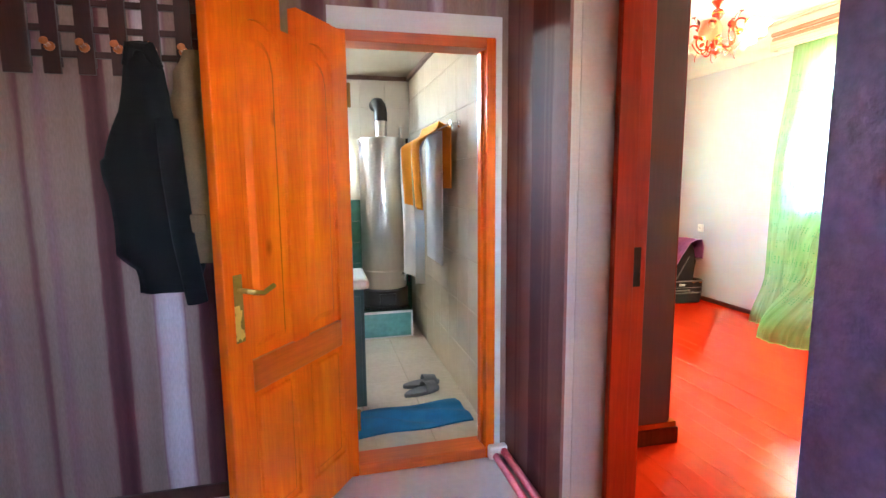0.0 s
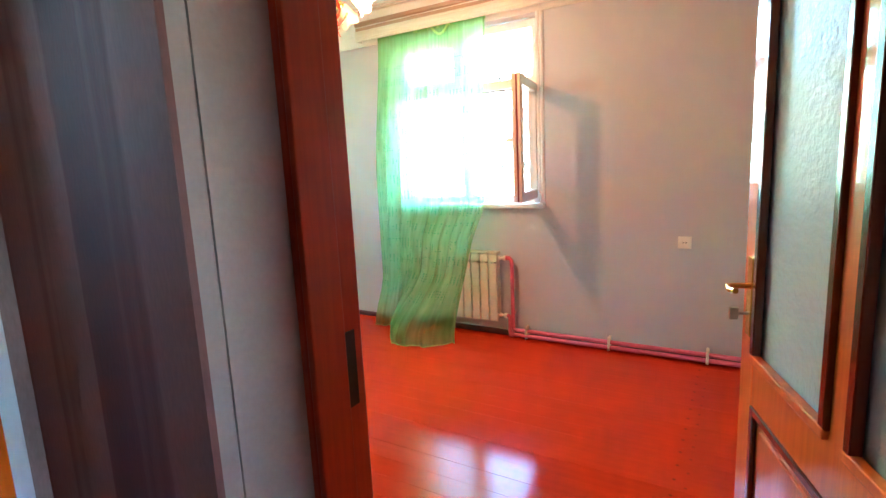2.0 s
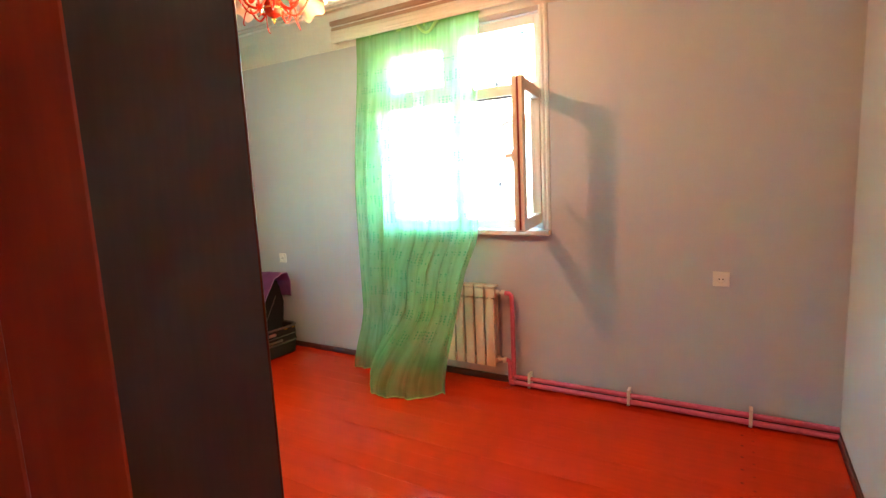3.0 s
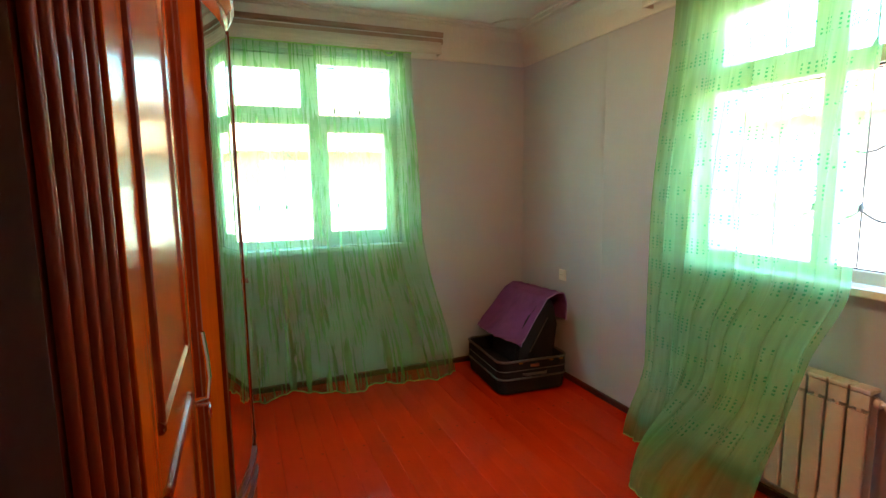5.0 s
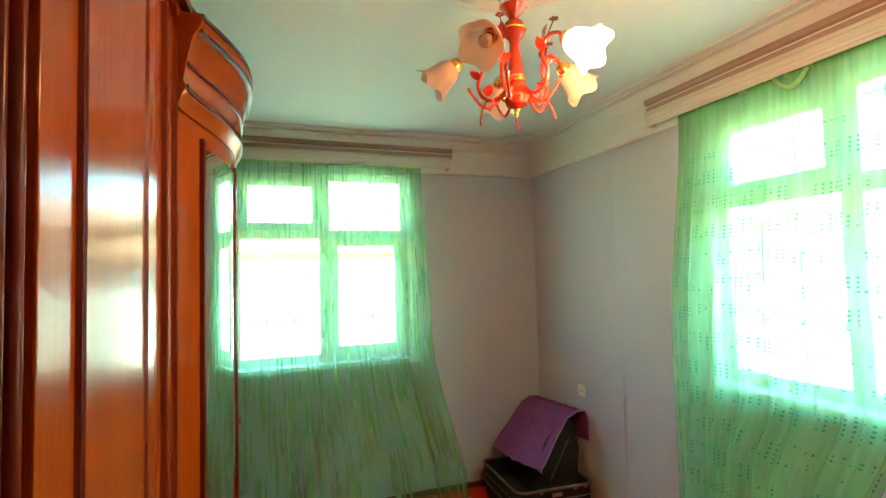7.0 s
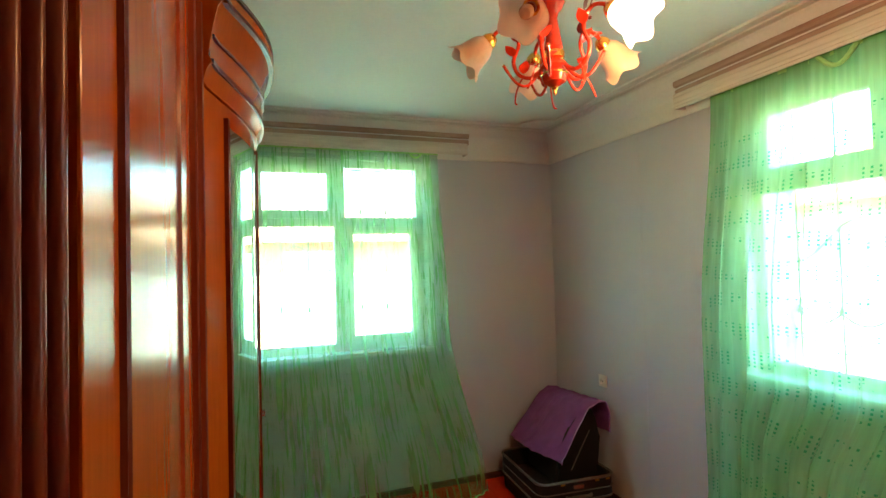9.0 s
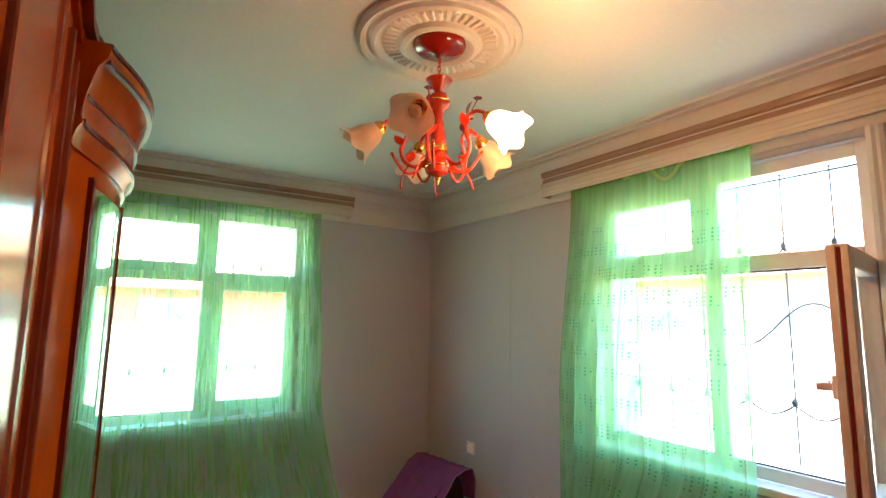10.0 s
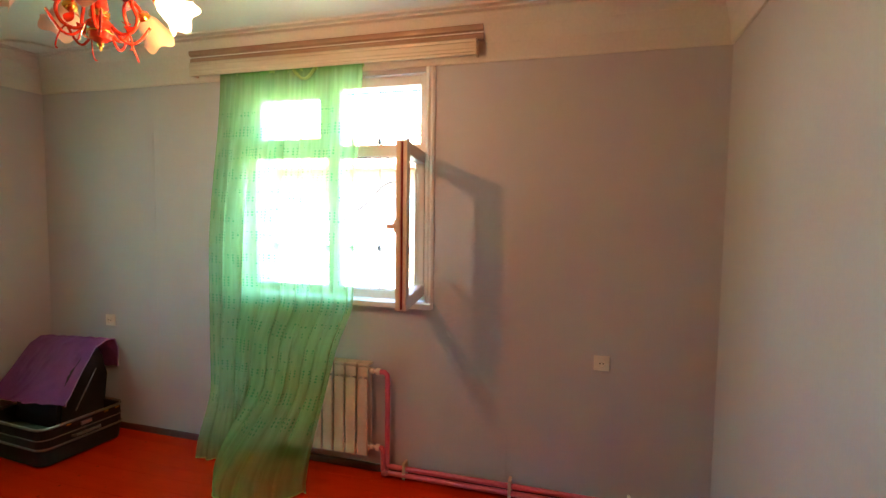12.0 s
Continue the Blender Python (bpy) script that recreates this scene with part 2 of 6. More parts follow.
M_WARD_DARK = wood("dark_cherry_veneer", (0.09, 0.010, 0.003), (0.17, 0.022, 0.005), 0.28, "z", 0.08, 0.2, spec=0.45)
M_WARD_SIDE = surface("dark_brown_laminate", (0.070, 0.034, 0.024), 0.45, grain=80, vary=0.18, relief=0.05, stretch=(1, 1, 0.1))
M_BRASS = surface("brass", (0.76, 0.44, 0.09), 0.26, 0.65, vary=0.12, relief=0.05)
M_CHROME = surface("chrome", (0.78, 0.78, 0.78), 0.12, 1.0, vary=0.05, relief=0.0)
M_STEEL = surface("brushed_steel", (0.56, 0.55, 0.52), 0.32, 1.0, grain=40, vary=0.08, relief=0.03, stretch=(1, 1, 0.2))
M_BLACK = surface("black_iron", (0.025, 0.018, 0.015), 0.5, 0.2, vary=0.4)
M_PVC = surface("white_plastic_frame", (0.78, 0.76, 0.73), 0.35, grain=40, vary=0.05, relief=0.03)
M_PVC_TAN = surface("tan_plastic_profile", (0.80, 0.67, 0.56), 0.38, grain=40, vary=0.08, relief=0.03)
M_RUBBER = surface("black_rubber_seal", (0.03, 0.03, 0.03), 0.6)
M_PELMET = wood("cream_pelmet_board", (0.62, 0.54, 0.44), (0.74, 0.67, 0.57), 0.45, "x", 0.1)
# brown of the strips that imitate the shadow over each pelmet
M_SHADOW_STRIP = wood("brown_shadow_strip", (0.34, 0.22, 0.15), (0.46, 0.31, 0.22), 0.5, "x", 0.1)
M_GLASS = clear_glass("window_glass")
M_FROST = frosted("textured_door_glass", (0.44, 0.49, 0.51), 0.0, 0.20, 1.0, 42)
M_SHEER = sheer("green_sheer_fabric", 0.27, 0.60, 0.66, 0.30)
M_SHEER_DENSE = sheer("gathered_green_sheer_fabric", 0.37, 0.62, 0.62, 1.0)
M_HEM = surface("green_hem_tape", (0.34, 0.56, 0.16), 0.8, vary=0.2)
M_MIRROR = surface("mirror_silver", (0.86, 0.90, 0.87), 0.015, 1.0, vary=0.01, relief=0.0, rvary=0.0)
M_BEVEL = surface("mirror_bevel", (0.62, 0.74, 0.68), 0.04, 1.0, vary=0.02, relief=0.0, rvary=0.0)
M_RADIATOR = surface("cream_radiator_enamel", (0.74, 0.65, 0.52), 0.35, grain=50, vary=0.05, relief=0.03)
M_PINK = surface("pink_painted_pipe", (0.66, 0.13, 0.20), 0.4, grain=50, vary=0.18, relief=0.1)
M_SOCKET = surface("cream_plastic", (0.86, 0.82, 0.74), 0.4, vary=0.05, relief=0.0)
M_DARKHOLE = surface("socket_hole", (0.04, 0.035, 0.03), 0.7)
M_RED_ENAMEL = surface("red_enamel", (0.60, 0.035, 0.012), 0.22, grain=30, vary=0.2, relief=0.02, coat=0.5)
M_DARK_RED = surface("dark_red_enamel", (0.20, 0.012, 0.010), 0.3, vary=0.25)
M_CANOPY = surface("deep_red_lacquer", (0.34, 0.012, 0.008), 0.18, grain=30, vary=0.15, relief=0.02, coat=0.6)
M_GOLD = surface("gilt_brass", (0.85, 0.48, 0.10), 0.2, 1.0, vary=0.1, relief=0.0)
M_SHADE = frosted("frosted_amber_shade", (0.92, 0.72, 0.60), 0.55, 0.4, 0.35, 60)
M_SHADE_LIT = lit_glass("lit_glass_shade", (1.0, 0.60, 0.28), 0.6)
M_BULB = surface("bulb_glass", (0.80, 0.62, 0.45), 0.2, vary=0.05, relief=0.0)
M_CASE = surface("black_suitcase_fabric", (0.010, 0.009, 0.010), 0.8, grain=300, vary=0.4, relief=0.4)
M_CASE_PIPE = surface("grey_suitcase_piping", (0.12, 0.112, 0.105), 0.5, vary=0.3)
M_CLOTH = surface("purple_cloth", (0.21, 0.060, 0.22), 0.85, grain=160, big=9, vary=0.25, relief=0.4)
M_COAT = surface("black_coat_wool", (0.004, 0.004, 0.005), 0.95, grain=200, vary=0.4, relief=0.4)
M_TAN = surface("tan_jacket_cloth", (0.23, 0.14, 0.07), 0.85, grain=160, vary=0.25, relief=0.4)
M_RACK = wood("dark_rack_wood", (0.035, 0.010, 0.008), (0.07, 0.018, 0.013), 0.4, "z", 0.3)
M_COPPER = surface("copper_hook", (0.55, 0.18, 0.07), 0.3, 1.0, vary=0.2, relief=0.0)
M_HALL_FLOOR = surface("pale_hall_linoleum", (0.62, 0.58, 0.57), 0.4, grain=30, big=4, vary=0.10, relief=0.05)
M_TILE = surface("cream_glazed_tile", (0.72, 0.62, 0.49), 0.08, grain=25, big=5, vary=0.07, relief=0.02, each=0.06)
M_TILE_WHITE = surface("white_glazed_tile", (0.78, 0.73, 0.64), 0.10, grain=25, big=5, vary=0.04, relief=0.02, each=0.04)
M_TILE_GREEN = surface("green_glazed_tile", (0.055, 0.15, 0.10), 0.12, grain=25, big=6, vary=0.22, relief=0.02, each=0.12)
M_TILE_AQUA = surface("aqua_glazed_tile", (0.16, 0.36, 0.31), 0.14, grain=25, big=6, vary=0.2, relief=0.02)
M_GROUT = surface("grout", (0.64, 0.56, 0.45), 0.8, vary=0.12)
M_BATH_FLOOR = surface("beige_floor_tile", (0.62, 0.53, 0.41), 0.25, grain=30, big=4, vary=0.10, relief=0.03, each=0.05)
M_BROWN_TRIM = surface("brown_ceiling_strip", (0.16, 0.085, 0.055), 0.5, vary=0.25)
M_PANEL = surface("bathroom_ceiling_panel", (0.50, 0.44, 0.36), 0.10, vary=0.08)
M_ORANGE = surface("orange_towel", (0.80, 0.30, 0.008), 0.9, grain=260, big=10, vary=0.14, relief=0.6)
M_WHITE_CLOTH = surface("white_towel", (0.72, 0.70, 0.70), 0.9, grain=260, big=10, vary=0.06, relief=0.6)
M_BLUE = surface("blue_bath_mat", (0.012, 0.14, 0.30), 0.92, grain=240, big=10, vary=0.25, relief=0.7)
M_SLIPPER = surface("grey_rubber", (0.16, 0.17, 0.18), 0.7, vary=0.2)
M_CERAMIC = surface("white_ceramic", (0.80, 0.78, 0.74), 0.1, vary=0.03, relief=0.0)
M_CABINET = surface("dark_green_cabinet", (0.03, 0.055, 0.045), 0.4, vary=0.2)
M_GROUND = surface("dusty_yard", (0.30, 0.25, 0.19), 0.9, grain=12, big=0.6, vary=0.2, relief=0.4)
M_HOUSE = surface("salmon_house_plaster", (0.46, 0.30, 0.22), 0.85, grain=14, big=0.7, vary=0.14, relief=0.2)
M_HOUSE_RED = surface("brick_red_plaster", (0.42, 0.15, 0.10), 0.85, grain=14, big=0.7, vary=0.16, relief=0.2)
M_ROOF = surface("terracotta_roof", (0.48, 0.24, 0.15), 0.8, grain=10, big=1.5, vary=0.3, relief=0.4)
M_FENCE = surface("pale_fence_boards", (0.55, 0.50, 0.42), 0.8, grain=20, big=1.5, vary=0.18, relief=0.3, stretch=(1, 1, 0.1), each=0.15)
M_BARK = surface("bark", (0.11, 0.075, 0.05), 0.9, grain=14, vary=0.3, relief=0.6)
M_LEAF = surface("leaves", (0.075, 0.15, 0.03), 0.6, grain=6, big=2, vary=0.4, relief=0.0)
M_GRILLE = surface("grey_iron_bars", (0.11, 0.105, 0.10), 0.5, 0.4, vary=0.25)
M_DARK_PANE = surface("house_window", (0.30, 0.34, 0.36), 0.1, vary=0.2, relief=0.0)


# ---- mesh helpers ----
def part(name, bm, material, parent=None, label="", smooth=False):
    me = bpy.data.meshes.new(name)
    bmesh.ops.recalc_face_normals(bm, faces=bm.faces)
    bm.to_mesh(me)
    bm.free()
    me.materials.append(material)
    if smooth:
        me.shade_smooth()
        me.set_sharp_from_angle(angle=radians(40))
    ob = new(name, me)
    if parent is not None:
        ob.parent = parent
    if label:
        tagged(ob, label)
    return ob


def thing(name, label, category, at=(0, 0, 0), group="", kind="", rz=0.0):
    ob = new(name)
    ob.matrix_world = pose(*at, 0, 0, rz)
    return tagged(ob, label, category, group, kind)


def setting(ob, label, category):
    return tagged(ob, label, category, kind="structure")


def box(bm, x0, x1, y0, y1, z0, z1, bevel=0.0):
    g = bmesh.ops.create_cube(bm, size=1.0)
    bmesh.ops.scale(bm, verts=g["verts"], vec=(x1 - x0, y1 - y0, z1 - z0))
    bmesh.ops.translate(bm, verts=g["verts"], vec=((x0 + x1) / 2, (y0 + y1) / 2, (z0 + z1) / 2))
    if bevel:
        edges = list({e for v in g["verts"] for e in v.link_edges})
        bmesh.ops.bevel(bm, geom=edges, offset=bevel, segments=2, profile=0.5, affect="EDGES")
    return bm


def boxes(*items, bevel=0.0):
    bm = bmesh.new()
    for b in items:
        box(bm, *b, bevel=bevel)
    return bm


def one_box(*b, bevel=0.0):
    return box(bmesh.new(), *b, bevel=bevel)


def lathe(bm, prof, at=(0, 0, 0), seg=24, axis=None):
    """Turns a profile of (radius, height) about the z axis, or about axis."""
    q = Vector((0, 0, 1)).rotation_difference(Vector(axis)).to_matrix() if axis is not None else Matrix.Identity(3)
    rings = []
    for r, h in prof:
        ring = []
        for i in range(seg):
            a = 2 * math.pi * i / seg
            ring.append(bm.verts.new(Vector(at) + q @ Vector((r * math.cos(a), r * math.sin(a), h))))
        rings.append(ring)
    for a, b in zip(rings, rings[1:]):
        for i in range(seg):
            bm.faces.new((a[i], a[(i + 1) % seg], b[(i + 1) % seg], b[i]))
    if prof[0][0] > 1e-4:
        bm.faces.new(rings[0][::-1])
    if prof[-1][0] > 1e-4:
        bm.faces.new(rings[-1])
    return bm


def tube(bm, pts, r, seg=8, taper=None):
    """A round bar along a line of points."""
    pts = [Vector(p) for p in pts]
    rings, side = [], None
    for i, p in enumerate(pts):
        d = (pts[min(i + 1, len(pts) - 1)] - pts[max(i - 1, 0)]).normalized()
        if side is None:
            side = d.orthogonal().normalized()
        side = (side - d * side.dot(d)).normalized()
        up = d.cross(side)
        k = r if taper is None else r * (1 + (taper - 1) * i / (len(pts) - 1))
        rings.append([bm.verts.new(p + k * (math.cos(2 * math.pi * j / seg) * side + math.sin(2 * math.pi * j / seg) * up)) for j in range(seg)])
    for a, b in zip(rings, rings[1:]):
        for j in range(seg):
            bm.faces.new((a[j], a[(j + 1) % seg], b[(j + 1) % seg], b[j]))
    bm.faces.new(rings[0][::-1])
    bm.faces.new(rings[-1])
    return bm


def rod(a, b, r, seg=10):
    return tube(bmesh.new(), [a, b], r, seg)


def prism(bm, outline, fn):
    """Extrudes a closed outline of 2D points; fn(u, v, k) gives the place at end k = 0 or 1."""
    a = [bm.verts.new(fn(u, v, 0)) for u, v in outline]
    b = [bm.verts.new(fn(u, v, 1)) for u, v in outline]
    n = len(outline)
    for i in range(n):
        bm.faces.new((a[i], a[(i + 1) % n], b[(i + 1) % n], b[i]))
    bm.faces.new(a[::-1])
    bm.faces.new(b)
    return bm


def sheet(nu, nv, fn, thick=0.0):
    """A grid of nu x nv cells through fn(u, v), with a UV map in metres; closed with a back side when thick is given."""
    bm = bmesh.new()
    uvl = bm.loops.layers.uv.new("UVMap")
    vs = [[bm.verts.new(fn(i / nu, j / nv)) for j in range(nv + 1)] for i in range(nu + 1)]
    w = sum((vs[i + 1][nv].co - vs[i][nv].co).length for i in range(nu))
    h = sum((vs[0][j + 1].co - vs[0][j].co).length for j in range(nv))
    for i in range(nu):
        for j in range(nv):
            f = bm.faces.new((vs[i][j], vs[i + 1][j], vs[i + 1][j + 1], vs[i][j + 1]))
            for lp, (a, b) in zip(f.loops, ((i, j), (i + 1, j), (i + 1, j + 1), (i, j + 1))):
                lp[uvl].uv = (a / nu * w, b / nv * h)
    if thick:
        bmesh.ops.recalc_face_normals(bm, faces=bm.faces)
        bmesh.ops.solidify(bm, geom=list(bm.faces), thickness=thick)
    return bm


def smooth01(t):
    t = max(0.0, min(1.0, t))
    return t * t * (3 - 2 * t)


# ---- plan (metres) ----
XE, XW, YN, YS, ZC = 4.45, 1.42, 5.65, 0.965, 2.76
HX, HY = 1.10, 2.42                      # hall: face of its east wall, face of its north wall
W1 = (2.05, 3.33, 1.04, 2.47)            # north window: x0, x1, z0, z1
W2 = (2.57, 3.85, 1.07, 2.47)            # east window: y0, y1, z0, z1

# ---- walls ----
setting(part("wall_east", boxes(
    (XE, 4.80, 0.33, W2[0], 0, 2.9), (XE, 4.80, W2[1], 6.0, 0, 2.9),
    (XE, 4.80, W2[0], W2[1], 0, W2[2]), (XE, 4.80, W2[0], W2[1], W2[3], 2.9)), M_PAPER), "grey-lilac papered wall with a window opening", "wall")
setting(part("wall_north", boxes(
    (XW, W1[0], YN, 6.0, 0, 2.9), (W1[1], XE, YN, 6.0, 0, 2.9),
    (W1[0], W1[1], YN, 6.0, 0, W1[2]), (W1[0], W1[1], YN, 6.0, W1[3], 2.9)), M_PAPER), "grey-lilac papered wall with a window opening", "wall")
setting(part("wall_south", boxes((2.45, XE, 0.33, YS, 0, 2.9), (XW, 2.45, 0.33, 0.45, 0, 2.9), (XW, 1.69, 0.45, 0.60, 0, 2.9)), M_PAPER), "plain grey-lilac papered wall with a shallow recess", "wall")
DN, DS, DT = 1.868, 0.87, 2.06            # opening of the bedroom door
setting(part("wall_west", boxes((1.26, XW, DN, 6.0, 0, 2.9), (1.26, XW, 0.33, DS, 0, 2.9), (1.26, XW, DS, DN, DT, 2.9)), M_PAPER), "papered wall between hall and bedroom", "wall")
setting(part("wall_hall_east", boxes((HX + 0.012, 1.26, 1.85, 6.0, 0, 2.9), (HX + 0.012, 1.26, -1.7, 0.88, 0, 2.9), (HX + 0.012, 1.26, 0.88, 1.85, 2.08, 2.9)), M_PLASTER), "white plastered wall core beside the doorway", "wall")
setting(part("wallpaper_hall_east", boxes((HX, HX + 0.012, 1.832, HY, 0, 2.7), (HX, HX + 0.012, 0.88, 1.832, 2.08, 2.7)), M_STRIPE_DIM), "mauve wallpaper with maroon upright stripes, darkened for the dim hall", "wallpaper")
setting(part("wallpaper_hall_purple", one_box(HX, HX + 0.012, -1.6, 0.88, 0, 2.7), M_PURPLE), "embossed dark purple wallpaper", "wallpaper")
BX0, BX1, BT = 0.33, 1.04, 2.00          # opening of the bathroom door
setting(part("wall_hall_north", boxes((-1.3, BX0 - 0.03, HY, 2.56, 0, 2.7), (BX0 - 0.03, BX1 + 0.03, HY, 2.56, BT + 0.09, 2.7), (BX1 + 0.03, HX, HY, 2.56, 0, 2.7)), M_STRIPE), "mauve and white striped papered wall", "wall")
setting(part("plaster_lintel", boxes((BX0 - 0.03, BX1 + 0.03, HY - 0.004, 2.56, BT, BT + 0.09), (BX1, BX1 + 0.03, HY - 0.004, 2.56, 0, BT), (BX0 - 0.03, BX0, HY - 0.004, 2.56, 0, BT)), M_PLASTER), "white plaster band round the bathroom doorway", "plaster trim")
setting(part("wall_hall_west", one_box(-1.42, -1.3, -1.72, 2.56, 0, 2.7), M_STRIPE), "striped papered wall of the hall", "wall")
# unseen wall; its opening is added so sky light reaches the hall
setting(part("wall_hall_south", boxes((-1.3, 0.60, -1.72, -1.6, 0, 2.7), (1.0, HX, -1.72, -1.6, 0, 2.7), (0.60, 1.0, -1.72, -1.6, 0, 1.45), (0.60, 1.0, -1.72, -1.6, 2.1, 2.7)), M_PURPLE), "purple papered end wall of the hall with an opening added for light", "wall")
setting(part("floor_hall", one_box(-1.42, 1.40, -1.72, 2.56, -0.2, 0.0), M_HALL_FLOOR), "pale worn linoleum floor", "floor")
setting(part("ceiling_hall", one_box(-1.42, HX + 0.01, -1.72, 2.56, 2.7, 2.85), M_CEIL), "plain hall ceiling", "ceiling")
setting(part("ceiling", one_box(1.26, 4.80, 0.33, 6.0, ZC, ZC + 0.14), M_CEIL), "off-white painted bedroom ceiling", "ceiling")
# out of sight; drawn out southwards to block sun from the hall opening
setting(part("shading_roof_slab", one_box(-1.6, 5.1, -3.3, 6.3, 2.95, 3.1), M_PLASTER), "unseen roof slab with a south eave added for shade", "roof")
setting(part("floor_base", one_box(1.40, 4.80, 0.33, 6.0, -0.2, -0.014), M_GAP), "dark joints under the floor boards", "floor")


def run_x(bm, prof, x0, x1, y, s):
    """A moulding along x on the wall at y, whose room side is s."""
    return prism(bm, prof, lambda u, v, k: (x1 if k else x0, y + s * u, v))


def run_y(bm, prof, y0, y1, x, s):
    return prism(bm, prof, lambda u, v, k: (x + s * u, y1 if k else y0, v))


COVE = [(0.0, 2.50), (0.012, 2.50), (0.016, 2.515), (0.026, 2.60), (0.05, 2.68), (0.085, 2.735), (0.088, 2.748), (0.125, 2.750), (0.125, ZC), (0.0, ZC)]
LINE = [(0.175, 2.748), (0.195, 2.748), (0.198, ZC + 0.001), (0.172, ZC + 0.001)]
bm = bmesh.new()
for prof in (COVE, LINE):
    cut = 0.40 if prof is LINE else 0.0
    run_y(bm, prof, YS + cut, YN - cut, XE, -1)
    run_x(bm, prof, XW + cut, XE - cut, YN, -1)
    run_x(bm, prof, 2.45, XE - cut, YS, 1)
    run_y(bm, prof, 0.45, YN - cut, XW, 1)
for cx, cy, a0 in ((XE - 0.185, YS + 0.185, 90), (XE - 0.185, YN - 0.185, 180), (XW + 0.185, YN - 0.185, 270)):
    arc = [(cx + 0.215 * math.cos(radians(a0 + 90 * k / 12)), cy + 0.215 * math.sin(radians(a0 + 90 * k / 12)), ZC - 0.003) for k in range(13)]
    tube(bm, arc, 0.0105, 6)
setting(part("cornice", bm, M_COVE), "cream plaster cornice with fine ridges under the ceiling", "cornice")
SK = [(0.0, 0.0), (0.014, 0.0), (0.014, 0.036), (0.009, 0.044), (0.0, 0.044)]
bm = bmesh.new()
run_y(bm, SK, YS, YN, XE, -1), run_x(bm, SK, XW, XE - 0.016, YN, -1), run_x(bm, SK, 2.45, XE - 0.016, YS, 1)
setting(part("baseboard", bm, M_BASE), "thin dark brown painted baseboard", "baseboard")
bm = bmesh.new()
run_x(bm, [(0.0, 0.0), (0.014, 0.0), (0.014, 0.06), (0.0, 0.06)], -1.3, BX0 - 0.03, HY, -1)
setting(part("baseboard_hall", bm, M_BASE), "dark red painted baseboard in the hall", "baseboard")
# joints of the wallpaper, partly lifted
for y, z0, z1 in ((1.525, 2.14, 2.495), (1.520, 0.40, 0.72), (1.535, 0.72, 2.14), (2.05, 0.05, 0.34), (2.05, 0.34, 2.50), (4.6, 0.06, 2.50)):
    lifted = z1 - z0 < 0.4
    setting(part("wallpaper_seam", one_box(XE - (0.004 if lifted else 0.0012), XE + 0.001, y, y + (0.007 if lifted else 0.003), z0, z1), M_PAPER), "lifted edge of the grey wallpaper" if lifted else "faint upright joint in the grey wallpaper", "wallpaper seam")


